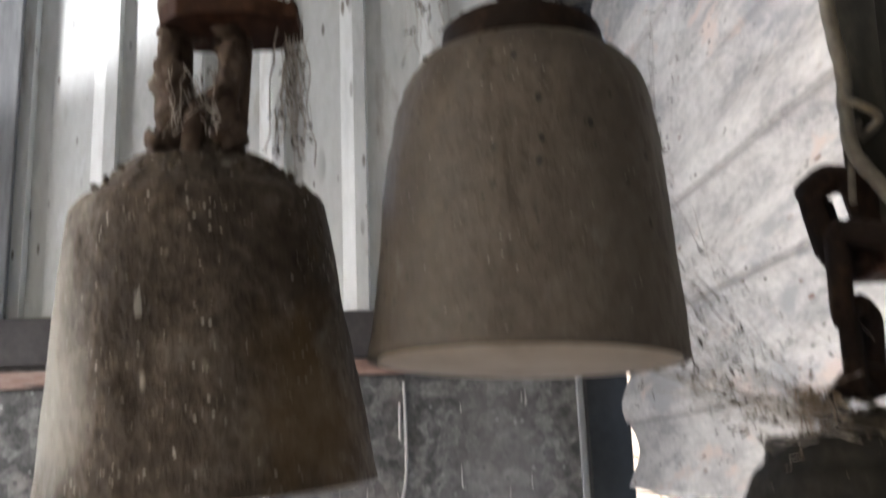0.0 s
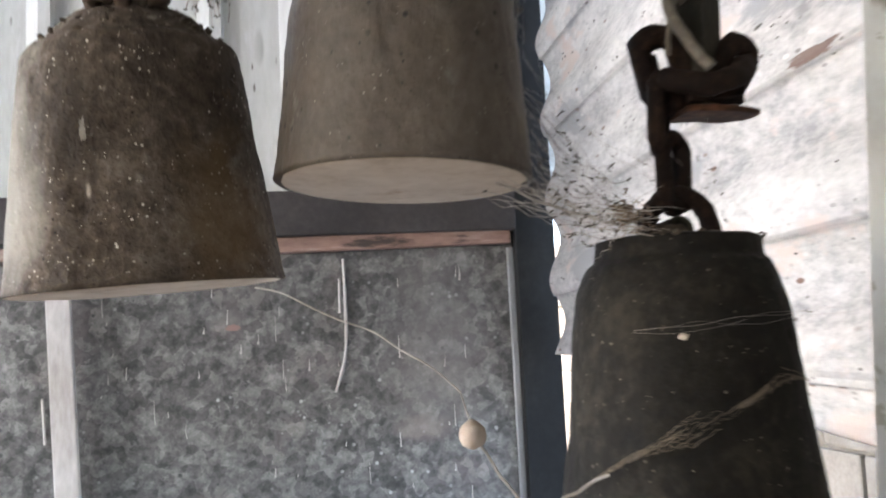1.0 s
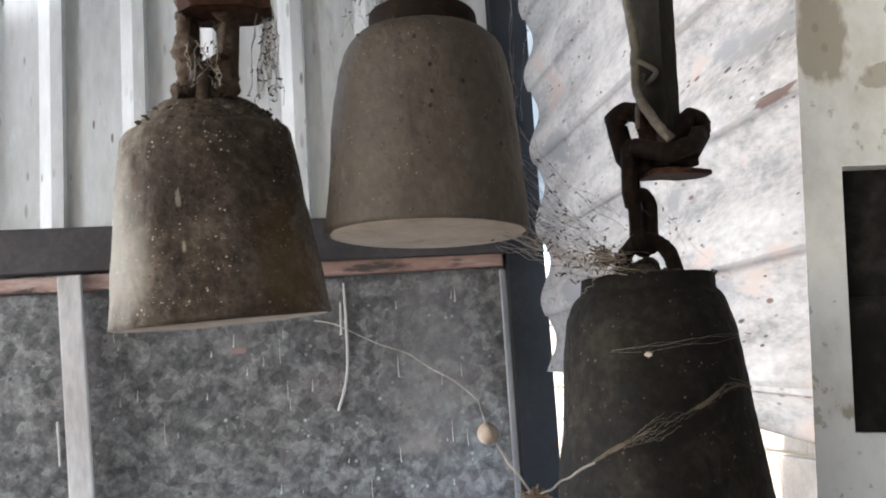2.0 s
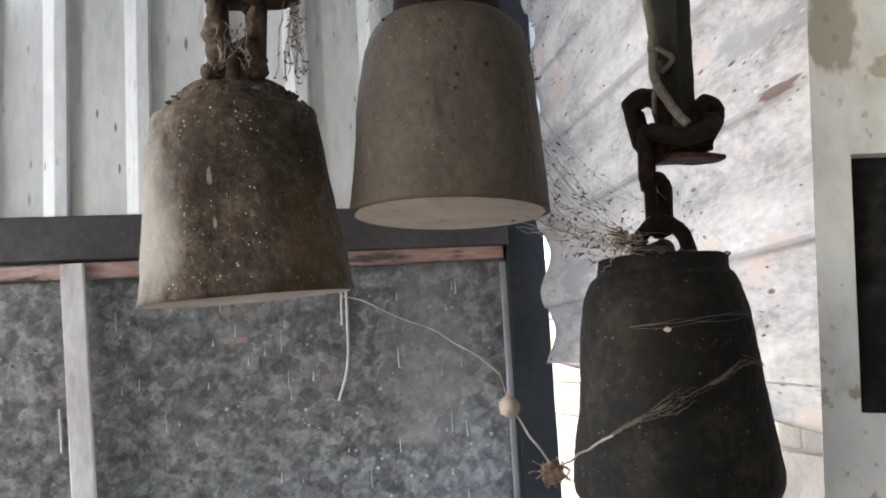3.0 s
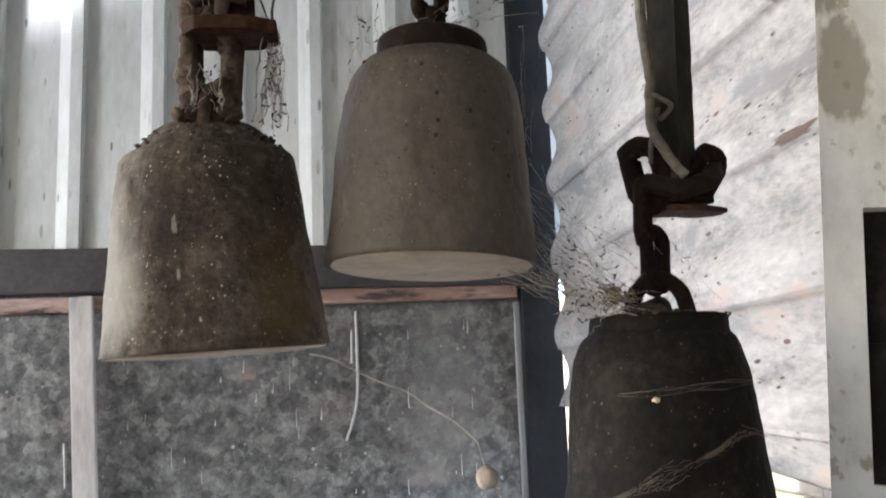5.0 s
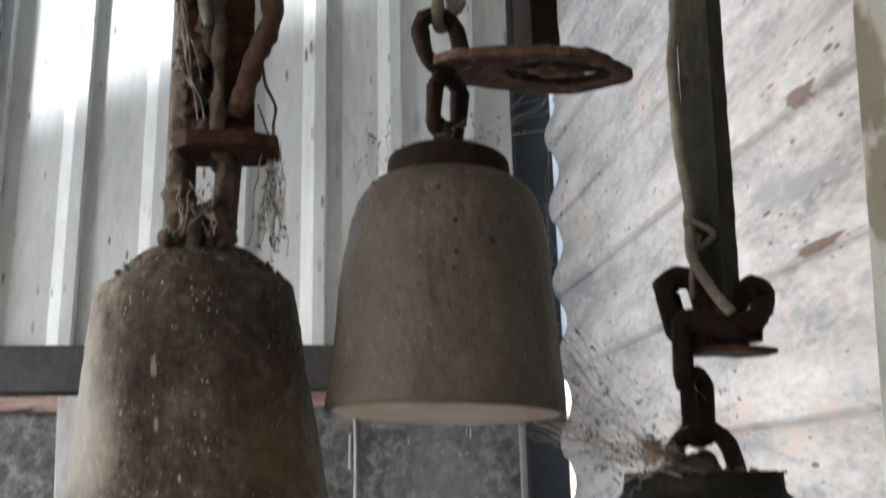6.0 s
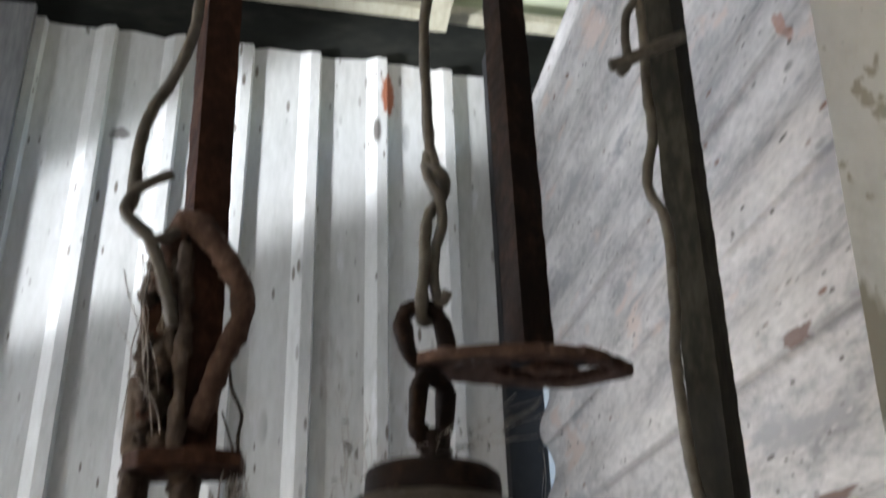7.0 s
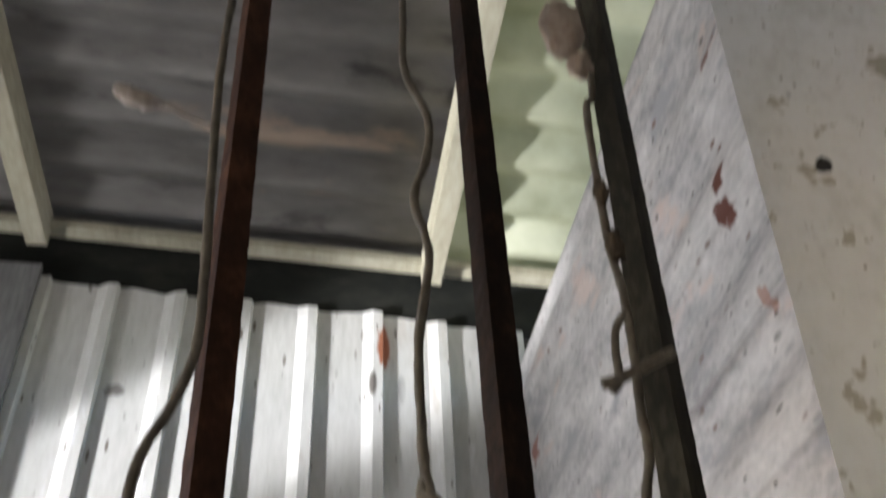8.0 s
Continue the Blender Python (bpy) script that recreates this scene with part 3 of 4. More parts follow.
# ---- plates, chains ----
def plate(parent, outline, thick, mat, label="", hole=None):
    """A flat plate under a rod: outline = (x, y) round it, from the rod's foot; local z is up."""
    ragged, g = [], random.Random(len(outline))
    for a, b in zip(outline, outline[1:] + outline[:1]):
        steps = max(1, int(math.dist(a, b) / 0.005))
        ragged += [(a[0] + (b[0] - a[0]) * k / steps + g.uniform(-0.0011, 0.0011), a[1] + (b[1] - a[1]) * k / steps + g.uniform(-0.0011, 0.0011)) for k in range(steps)]
    outline = ragged
    bm = bmesh.new()
    lo = [bm.verts.new((x, y, -thick / 2 + 0.0014 * noise.noise(Vector((x, y, 0)) * 90))) for x, y in outline]
    hi = [bm.verts.new((x, y, thick / 2 + 0.0006 * noise.noise(Vector((x, y, 3)) * 150))) for x, y in outline]
    n = len(outline)
    if hole:
        cx, cy, rx, ry = hole
        turns = [math.atan2((y - cy) * rx, (x - cx) * ry) for x, y in outline]
        ring = [(cx + rx * math.cos(a) * g.uniform(0.9, 1.06), cy + ry * math.sin(a) * g.uniform(0.86, 1.1)) for a in turns]
        lo_in = [bm.verts.new((x, y, -thick / 2)) for x, y in ring]
        hi_in = [bm.verts.new((x, y, thick / 2)) for x, y in ring]
        for k in range(n):
            m = (k + 1) % n
            for face in ((lo[k], lo[m], lo_in[m], lo_in[k]), (hi[k], hi[m], hi_in[m], hi_in[k]), (lo_in[k], lo_in[m], hi_in[m], hi_in[k])):
                bm.faces.new(face)
    else:
        bm.faces.new(lo)
        bm.faces.new(list(reversed(hi)))
    for k in range(n):
        bm.faces.new((lo[k], lo[(k + 1) % n], hi[(k + 1) % n], hi[k]))
    bmesh.ops.bevel(bm, geom=list(bm.edges), offset=0.0006, segments=1, affect="EDGES")
    return part("plate", bm, mat, parent, label)


def lump(size, seed, bm=None, at=(0, 0, 0), subdivisions=3, rough=0.35):
    bm = bm or bmesh.new()
    r = bmesh.ops.create_icosphere(bm, subdivisions=subdivisions, radius=1.0)
    for v in r["verts"]:
        d = 1 + rough * noise.noise(v.co * 1.8 + Vector((seed, 0, 0))) + 0.5 * rough * noise.noise(v.co * 5 + Vector((0, seed, 0)))
        v.co = Vector((v.co.x * size[0], v.co.y * size[1], v.co.z * size[2])) * d + Vector(at)
    return bm


# rod 1: short plate with a slot
p = plate(rod1, [(-0.026, -0.010), (-0.018, -0.017), (0.006, -0.019), (0.025, -0.011), (0.0265, 0.008), (0.006, 0.018), (-0.018, 0.016), (-0.026, 0.009)], 0.0075, RUST, "rusty end plate")
p.location, p.rotation_euler = (-0.001, -0.002, 0.0025), (0, radians(-1), 0)
# rod 2: long pointed plate
p = plate(rod2, [(-0.058, -0.007), (-0.046, -0.014), (-0.022, -0.021), (0.022, -0.023), (0.04, -0.012), (0.053, -0.002), (0.053, 0.002), (0.036, 0.016), (0.018, 0.023), (-0.02, 0.02), (-0.046, 0.012), (-0.058, 0.007)], 0.006, PLATE_RUST, "pointed rusty end plate with a worn slot", (0.010, -0.002, 0.03, 0.0125))
p.location, p.rotation_euler = (0.0, 0.0, -0.006), (radians(-3), radians(0.6), 0)
part("washer", lump((0.015, 0.0062, 0.0028), 3.0, at=(0.007, -0.006, -0.009), rough=0.5), PLATE_RUST, rod2, "flattened rusty washer", smooth=True)
# black filler stands in for the shade inside the slot
part("scale", lump((0.028, 0.0115, 0.002), 5.0, at=(0.010, 0.0, -0.002), rough=0.4), BLACK_STEEL, rod2, "black filler that darkens the slot", smooth=True)
# rod 3: small plates
p = plate(rod3, [(-0.012, -0.013), (0.012, -0.014), (0.0285, -0.006), (0.0285, 0.002), (0.013, 0.012), (-0.012, 0.012)], 0.003, RUST, "rusty end plate")
p.location, p.rotation_euler = (0.0, -0.002, -0.003), (0, radians(1), 0)
p = plate(rod3, [(-0.014, -0.014), (0.011, -0.016), (0.02, 0.0), (0.011, 0.014), (-0.014, 0.013)], 0.009, DARK_RUST)
p.location, p.rotation_euler = (0.004, -0.001, 0.006), (0, radians(-4), 0)


def chain(at, label, links, mat):
    """links: (x, z, length, width, bar radius, yaw, lean) from the point at, each a part of its own."""
    top = empty("chain", at, label, "chain", "chains")
    for n, (x, z, length, width, bar, yaw, lean) in enumerate(links):
        m = pose(x, 0, z, 0, lean, 0) @ pose(0, 0, 0, 0, 0, yaw)
        part("link", tube(link_line(length, width, m), bar, 14, True, 0.4, n * 3.3 + at[0] * 50), mat, top, smooth=True)
    return top


c1 = chain((0.094, 0.478, 1.745), "thick rusty chain round the rod holding the brown bell", [
    (0.0015, 0.004, 0.052, 0.0225, 0.006, 8, 2), (0.001, -0.016, 0.026, 0.019, 0.0036, 75, 6), (-0.0035, 0.051, 0.046, 0.0165, 0.0058, 28, 3), (-0.0055, 0.100, 0.05, 0.014, 0.0054, -40, -5), (-0.002, 0.077, 0.024, 0.013, 0.005, 70, 8)], DUSTY_RUST)
bow = smooth_line([(-0.005, -0.006, 0.126), (-0.001, -0.012, 0.140), (0.005, -0.017, 0.1455), (0.014, -0.019, 0.138), (0.026, -0.017, 0.122), (0.033, -0.015, 0.106), (0.032, -0.014, 0.092), (0.026, -0.014, 0.076), (0.0205, -0.014, 0.058), (0.016, -0.012, 0.042)])
part("bow", tube(bow, lambda u: 0.006 * (1 - 0.3 * abs(u - 0.4)), 12, False, 0.4, 8.0), PLATE_RUST, c1, "bent rusty hook", smooth=True)
part("stalk", tube(smooth_line([(0.004, -0.016, 0.134), (0.0065, -0.0165, 0.108), (0.0075, -0.0165, 0.081), (0.0078, -0.016, 0.055), (0.0088, -0.015, 0.026)]), lambda u: 0.0024 + 0.0016 * math.sin(u * 9) ** 2, 12, False, 0.8, 3.0), DUSTY_RUST, c1, "dusty web-wrapped wire end", smooth=True)
part("clod", lump((0.008, 0.007, 0.022), 12.0, at=(-0.0065, -0.004, 0.100), rough=0.5), RUST, c1, "clotted rusty link", smooth=True)
part("clod", lump((0.0088, 0.007, 0.022), 15.0, at=(-0.0055, -0.004, 0.051), rough=0.5), RUST, c1, "clotted rusty link", smooth=True)
g = random.Random(33)
bm = bmesh.new()
for k in range(58):
    z = g.uniform(0.03, 0.132)
    lump([g.uniform(0.0022, 0.0046) for _ in range(3)], g.uniform(0, 90), bm, (-0.0045 + g.uniform(-0.0075, 0.0095), g.uniform(-0.013, -0.003), z), 2, 0.9)
tagged(part("crust", bm, DUSTY_RUST, c1, "dusty crust on the links", smooth=True), kind="stuff")
c2 = chain((0.2175, 0.475, 1.80), "short rusty chain holding the grey-brown bell under the plate", [
    (-0.001, 0.039, 0.031, 0.0215, 0.0043, 12, -10), (0.0015, 0.001, 0.032, 0.0185, 0.0043, 35, 5)], DARK_RUST)
part("eye", lump((0.0085, 0.008, 0.008), 3.0, at=(0.002, 0, -0.017)), DARK_RUST, c2, smooth=True)
c3 = chain((0.345, 0.475, 1.61), "dark rusty chain wrapped on the rod holding the black bell", [
    (-0.0015, 0.031, 0.033, 0.0115, 0.0042, 20, 2), (-0.006, 0.060, 0.034, 0.013, 0.0045, 60, 4),
    (-0.0015, 0.082, 0.034, 0.017, 0.0062, -20, -14), (0.0315, 0.081, 0.030, 0.0145, 0.0053, 22, 34)], DARK_RUST)
part("wrap", tube(smooth_line([(-0.006, -0.008, 0.075), (0.006, -0.020, 0.069), (0.018, -0.021, 0.07), (0.029, -0.015, 0.075), (0.0375, -0.004, 0.083)]), 0.0056, 12, False, 0.25, 2.0), DARK_RUST, c3, smooth=True)
part("shackle", tube(smooth_line([(-0.0175, 0, -0.008), (-0.0165, 0, 0.006), (-0.009, 0, 0.0175), (0.002, 0, 0.0205), (0.012, 0, 0.014), (0.0165, 0, 0.002), (0.0172, 0, -0.008)]), 0.0045, 12, False, 0.2, 5.0), DARK_RUST, c3, "dark bent shackle", smooth=True)
part("nut", tube([Vector((-0.0025 + 0.0048 * math.cos(a), -0.006, 0.003 + 0.0048 * math.sin(a))) for a in [math.tau * k / 20 for k in range(20)]], 0.0021, 8, True, 0.1), ROD_GREY, c3, smooth=True)
part("clod", lump((0.012, 0.01, 0.009), 7.0, at=(-0.006, 0.0, -0.001)), DEBRIS, c3, smooth=True)

part("strap", tube(smooth_line([(-0.0085, -0.006, 0.028), (-0.0112, -0.008, 0.010), (-0.0065, -0.007, -0.006), (-0.0105, -0.005, -0.0225)]), lambda u: 0.0042 + 0.0012 * u, 12, False, 0.6, 4.0), DUSTY_RUST, c1, smooth=True)
part("strap", tube(smooth_line([(0.0128, -0.006, 0.026), (0.0128, -0.008, 0.008), (0.0100, -0.007, -0.007), (0.0142, -0.005, -0.0225)]), lambda u: 0.0042 + 0.001 * u, 12, False, 0.6, 6.0), DUSTY_RUST, c1, smooth=True)
# chain 1 carries old web and dust between its links
for n, (sz, p) in enumerate((((0.012, 0.009, 0.0075), (0.001, 0, -0.018)), ((0.007, 0.007, 0.011), (-0.0115, -0.001, 0.004)), ((0.0075, 0.007, 0.012), (-0.004, -0.004, 0.055)), ((0.0065, 0.006, 0.013), (-0.002, -0.005, 0.098)),
                             ((0.006, 0.005, 0.008), (0.004, -0.008, 0.125)), ((0.007, 0.006, 0.007), (-0.010, 0.0, -0.016)), ((0.006, 0.006, 0.006), (0.011, 0.0, -0.017)))):
    part("dust", lump(sz, 2.0 + 3 * n, at=p, rough=0.6), DUSTY_WEB if n % 2 else DEBRIS, c1, smooth=True)

g = random.Random(21)
bm = bmesh.new()
for k in range(26):
    side = -1 if k % 2 else 1
    z = g.uniform(-0.022, 0.024)
    lump([g.uniform(0.0025, 0.0048) for _ in range(3)], g.uniform(0, 90), bm, (side * (0.0105 + 0.15 * max(-z - 0.008, 0)) + g.uniform(-0.003, 0.003), g.uniform(-0.012, -0.003), z), 2, 0.9)
tagged(part("crust", bm, DUSTY_RUST, c1, "dusty crust on the links", smooth=True), kind="stuff")


# ---- cables ----
def cable(points, radius, label, extra=()):
    """points: (x, y, z) in metres along one grey cable."""
    at = Vector(points[0])
    top = empty("cable", at, label, "cable", "cables")
    part("strand", tube([p - at for p in smooth_line(points, 8)], radius, 12, False, 0.3, at.x * 40), CABLE, top, smooth=True)
    for more, r in extra:
        part("strand", tube([p - at for p in smooth_line(more, 8)], r, 10, False, 0.12, at.x * 70), CABLE, top, smooth=True)
    return top


Y = 0.462
cable([(0.080, 0.47, 3.55), (0.079, 0.468, 2.9), (0.078, Y, 2.37), (0.0785, Y, 2.28), (0.080, Y, 2.23), (0.0853, Y, 2.146), (0.090, Y, 2.074), (0.0918, Y, 2.016), (0.0842, Y, 1.98), (0.0731, Y, 1.952),
       (0.0700, Y, 1.927), (0.0705, Y, 1.9035), (0.0685, Y, 1.893), (0.0779, Y, 1.8847), (0.0865, Y - 0.004, 1.8664), (0.0935, Y - 0.004, 1.845), (0.0965, Y - 0.003, 1.834)], 0.0031,
      "grey weathered cable tied round the rusty rod", [
          ([(0.0935, Y, 1.885), (0.083, Y - 0.004, 1.878), (0.070, Y - 0.004, 1.8905), (0.0685, Y - 0.003, 1.8985), (0.075, Y - 0.003, 1.908), (0.0885, Y - 0.002, 1.9165)], 0.0029)])
cable([(0.214, 0.475, 3.5), (0.213, 0.475, 2.8), (0.2157, 0.475, 2.39), (0.2157, 0.475, 2.30), (0.2325, 0.475, 2.243), (0.2305, 0.475, 2.199), (0.2204, 0.475, 2.159), (0.2275, 0.475, 2.123), (0.2289, 0.475, 2.0987),
       (0.2208, 0.475, 2.04), (0.2205, 0.475, 1.99), (0.2215, 0.475, 1.955), (0.2245, 0.474, 1.9366), (0.2283, 0.472, 1.921), (0.2185, 0.470, 1.902), (0.2167, 0.470, 1.875), (0.2145, 0.470, 1.853), (0.217, 0.476, 1.847), (0.2225, 0.481, 1.853)], 0.0031,
      "grey weathered cable knotted to the chain link", [
          ([(0.2205, 0.477, 1.947), (0.2195, 0.471, 1.93), (0.225, 0.468, 1.915), (0.2265, 0.47, 1.90), (0.2225, 0.472, 1.885), (0.2215, 0.472, 1.868), (0.2245, 0.472, 1.856), (0.2285, 0.471, 1.8615)], 0.0029),
          ([(0.218, 0.4745, 1.938), (0.2255, 0.468, 1.932), (0.2295, 0.474, 1.926), (0.222, 0.478, 1.923)], 0.0028)])
cable([(0.384, 0.468, 3.5), (0.372, 0.465, 2.6), (0.3635, Y, 2.30), (0.3545, Y, 2.257), (0.3515, Y, 2.2065), (0.3505, Y, 2.17), (0.3495, Y, 2.12), (0.352, Y, 2.075), (0.3515, Y, 2.045), (0.3505, Y, 2.02), (0.348, Y, 1.99),
       (0.3475, Y, 1.9595), (0.340, Y, 1.926), (0.3475, Y, 1.902), (0.3455, Y, 1.8556), (0.3415, Y, 1.8247), (0.3412, Y, 1.779), (0.3435, Y, 1.7487), (0.3428, Y, 1.732), (0.341, Y - 0.004, 1.715), (0.3455, Y - 0.012, 1.698), (0.3535, Y - 0.016, 1.684)], 0.0029,
      "grey weathered cable running down beside the rod", [
          ([(0.3415, Y - 0.003, 1.7355), (0.3465, Y - 0.005, 1.7325), (0.3535, Y - 0.004, 1.7275), (0.3495, Y + 0.004, 1.722)], 0.0016),
          ([(0.3475, Y, 1.728), (0.3425, Y, 1.712), (0.3405, Y, 1.695)], 0.0014),
          ([(0.3235, 0.452, 1.9977), (0.334, 0.45, 2.001), (0.352, 0.447, 2.010), (0.3695, 0.449, 2.0205)], 0.0036),
          ([(0.350, Y, 2.058), (0.3425, Y, 2.045), (0.3395, Y, 2.028), (0.3385, Y, 2.008), (0.333, Y, 2.0)], 0.0027)])


# ---- nests, cocoons, web ----
def small(name, at, bm, mat, label, category):
    bm.transform(Matrix.Translation(-Vector(at)))
    ob = part(name, bm, mat, smooth=True)
    ob.location = at
    return tagged(ob, label, category)


bm = lump((0.018, 0.014, 0.038), 5.0, at=(0.347, 0.462, 2.352), rough=0.3)
lump((0.011, 0.009, 0.014), 6.0, bm, (0.356, 0.462, 2.306))
small("mud_nest", (0.350, 0.462, 2.345), bm, NEST, "pale pinkish mud nest on the rod and cable", "nest")
small("mud_clod", (0.3497, 0.458, 2.161), lump((0.005, 0.005, 0.0125), 8.0, at=(0.3497, 0.458, 2.161), rough=0.5), DEBRIS, "dark clod of mud and web on the cable", "clod")
small("mud_clod", (0.3515, 0.458, 2.112), lump((0.0062, 0.005, 0.014), 9.0, at=(0.3515, 0.458, 2.112), rough=0.5), DEBRIS, "dark clod of mud and web on the cable", "clod")
small("web_shred", (0.045, 0.468, 2.222), tube(smooth_line([(0.0085, 0.47, 2.244), (0.012, 0.468, 2.236), (0.028, 0.466, 2.226), (0.045, 0.466, 2.222), (0.062, 0.466, 2.212), (0.080, 0.466, 2.205)], 6), lambda u: 0.001 + 0.0052 * math.sin(math.pi * min(u * 1.2 + 0.1, 1)) ** 2, 10, False, 0.6, 2.0), WEB, "dirty shred of old web on the rod", "cobweb")
small("cocoon", (0.2323, 0.4285, 1.5282), lump((0.0055, 0.0053, 0.0058), 1.0, at=(0.2323, 0.4285, 1.5282), rough=0.12), NEST, "round cream spider cocoon hanging on a thread", "cocoon")
tuft, g = lump((0.0045, 0.004, 0.005), 4.0, at=(0.2545, 0.43, 1.492), rough=0.7), random.Random(8)
for _ in range(110):
    a = Vector((0.2545, 0.43, 1.492)) + Vector([g.gauss(0, 0.0032) for _ in range(3)])
    d = Vector([g.uniform(-1, 1) for _ in range(3)]).normalized() * g.uniform(0.002, 0.0065)
    tube(smooth_line([a, a + d * 0.5 + Vector([g.uniform(-0.001, 0.001) for _ in range(3)]), a + d], 2), g.uniform(0.0002, 0.0005), 5, False, 0.4, a.x, tuft)
small("web_clump", (0.2545, 0.43, 1.492), tuft, CLUMP, "brown fluffy clump of debris in the web", "cobweb")
small("seed", (0.3015, 0.375, 1.563), lump((0.0019, 0.0015, 0.0013), 4.0, at=(0.3015, 0.375, 1.563), subdivisions=2), CREAM, "small pale seed caught in the web", "seed")

rng = random.Random(5)


def strand(bm, a, b, sag, r=0.00025, waver=0.0015):
    a, b = Vector(a), Vector(b)
    n = 7
    pts = []
    for k in range(n + 1):
        u = k / n
        p = a.lerp(b, u) - Vector((0, 0, sag * 4 * u * (1 - u)))
        if 0 < k < n:
            p += Vector([rng.uniform(-waver, waver) for _ in range(3)])
        pts.append(p)
    tube(smooth_line(pts, 3), r, 4, False, 0, 0, bm)
    return pts


def web_between(name, count, start, end, sag, label, bits, r=0.00022):
    """A loose web: threads between two boxes of space, with crumbs caught in it."""
    bm, db = bmesh.new(), bmesh.new()
    pick = lambda c, s: [c[k] + rng.uniform(-s[k], s[k]) for k in range(3)]
    for _ in range(count):
        pts = strand(bm, pick(*start), pick(*end), rng.uniform(0.2, 1) * sag, r * rng.uniform(0.6, 1.5))
        for _ in range(bits):
            q = rng.choice(pts)
            d = Vector([rng.uniform(-1, 1) for _ in range(3)]).normalized() * rng.uniform(0.0005, 0.0019) * rng.choice((0.6, 1, 1.4))
            bend = Vector([rng.uniform(-0.0005, 0.0005) for _ in range(3)])
            tube([q - d, q + bend, q + d], rng.uniform(0.00016, 0.00042), 5, False, 0.5, rng.uniform(0, 50), db)
    top = tagged(part(name, bm, WEB), label, "cobweb", kind="stuff")
    tagged(part("debris", db, DEBRIS, top), kind="stuff")
    return top


web_between("cobweb", 16, ((0.272, 0.47, 1.665), (0.004, 0.02, 0.035)), ((0.325, 0.47, 1.625), (0.018, 0.02, 0.022)), 0.006, "sagging cobweb with caught debris between two bells", 4, 0.00011)
web_between("cobweb", 16, ((0.262, 0.46, 1.632), (0.012, 0.02, 0.006)), ((0.318, 0.455, 1.612), (0.022, 0.02, 0.008)), 0.004, "matted cobweb between the two bells", 3, 0.00012)
web_between("cobweb", 9, ((0.128, 0.475, 1.775), (0.004, 0.008, 0.008)), ((0.122, 0.49, 1.726), (0.010, 0.012, 0.006)), -0.003, "dusty cobweb beside the rusty chain", 5, 0.0003)
web_between("cobweb", 8, ((0.188, 0.475, 1.80), (0.012, 0.01, 0.02)), ((0.182, 0.47, 1.762), (0.016, 0.02, 0.008)), 0.003, "thin cobweb beside the bell cap", 3, 0.00016)
web_between("cobweb", 3, ((0.292, 0.405, 1.565), (0.004, 0.006, 0.002)), ((0.388, 0.415, 1.572), (0.006, 0.006, 0.006)), 0.001, "fine threads across the black bell", 1, 0.00005)
web_between("cobweb", 16, ((0.094, 0.468, 1.7265), (0.013, 0.006, 0.002)), ((0.094, 0.468, 1.748), (0.010, 0.006, 0.006)), 0.001, "dense dusty cobweb between the links of the rusty chain", 2, 0.0003)
web_between("cobweb", 14, ((0.286, 0.455, 1.612), (0.006, 0.02, 0.014)), ((0.312, 0.45, 1.618), (0.014, 0.02, 0.012)), 0.001, "tangled cobweb on the shoulder of the black bell", 3, 0.00014)
web_between("cobweb", 7, ((0.077, 0.455, 1.86), (0.008, 0.008, 0.02)), ((0.088, 0.455, 1.79), (0.010, 0.008, 0.01)), 0.002, "ragged cobweb along the rod and cable", 4, 0.00028)
web_between("cobweb", 5, ((0.35, 0.48, 1.66), (0.012, 0.015, 0.01)), ((0.372, 0.475, 1.612), (0.018, 0.015, 0.006)), 0.001, "fine web between the chain and the black bell", 2, 0.0001)
web_between("cobweb", 17, ((0.274, 0.47, 1.672), (0.004, 0.015, 0.03)), ((0.316, 0.462, 1.624), (0.012, 0.012, 0.014)), 0.008, "dusty sagging cobweb full of crumbs between two bells", 4, 0.00012)
web_between("cobweb", 14, ((0.268, 0.455, 1.634), (0.008, 0.015, 0.004)), ((0.314, 0.455, 1.618), (0.014, 0.012, 0.007)), 0.005, "matted brown cobweb under the bell's rim", 3, 0.00014)
web_between("cobweb", 16, ((0.13, 0.478, 1.772), (0.005, 0.008, 0.016)), ((0.128, 0.485, 1.728), (0.008, 0.012, 0.008)), 0.002, "dusty cobweb hanging from the rusty plate", 6, 0.0002)
web_between("cobweb", 6, ((0.278, 0.478, 1.765), (0.006, 0.012, 0.02)), ((0.272, 0.475, 1.70), (0.004, 0.012, 0.02)), 0.003, "thin cobweb along the bell's side", 5, 0.0001)
web_between("cobweb", 12, ((0.205, 0.47, 1.775), (0.016, 0.01, 0.004)), ((0.255, 0.475, 1.80), (0.03, 0.01, 0.015)), 0.004, "thin cobweb round the cap and the plate", 5, 0.00011)
fluff, g = lump((0.004, 0.004, 0.0045), 9.0, at=(0.314, 0.46, 1.6195), rough=0.8), random.Random(18)
for _ in range(70):
    a = Vector((0.314, 0.46, 1.6195)) + Vector((g.gauss(0, 0.0045), g.gauss(0, 0.0035), g.gauss(0, 0.0038)))
    d = Vector([g.uniform(-1, 1) for _ in range(3)]).normalized() * g.uniform(0.002, 0.006)
    tube(smooth_line([a, a + d * 0.5 + Vector([g.uniform(-0.0015, 0.0015) for _ in range(3)]), a + d], 2), g.uniform(0.0002, 0.0005), 5, False, 0.4, a.x, fluff)
small("web_clump", (0.314, 0.46, 1.6195), fluff, CLUMP, "brown fluffy clump of web beside the shackle", "cobweb")
bm = bmesh.new()
strand(bm, (0.1474, 0.45, 1.592), (0.2290, 0.432, 1.545), -0.006, 0.0004)
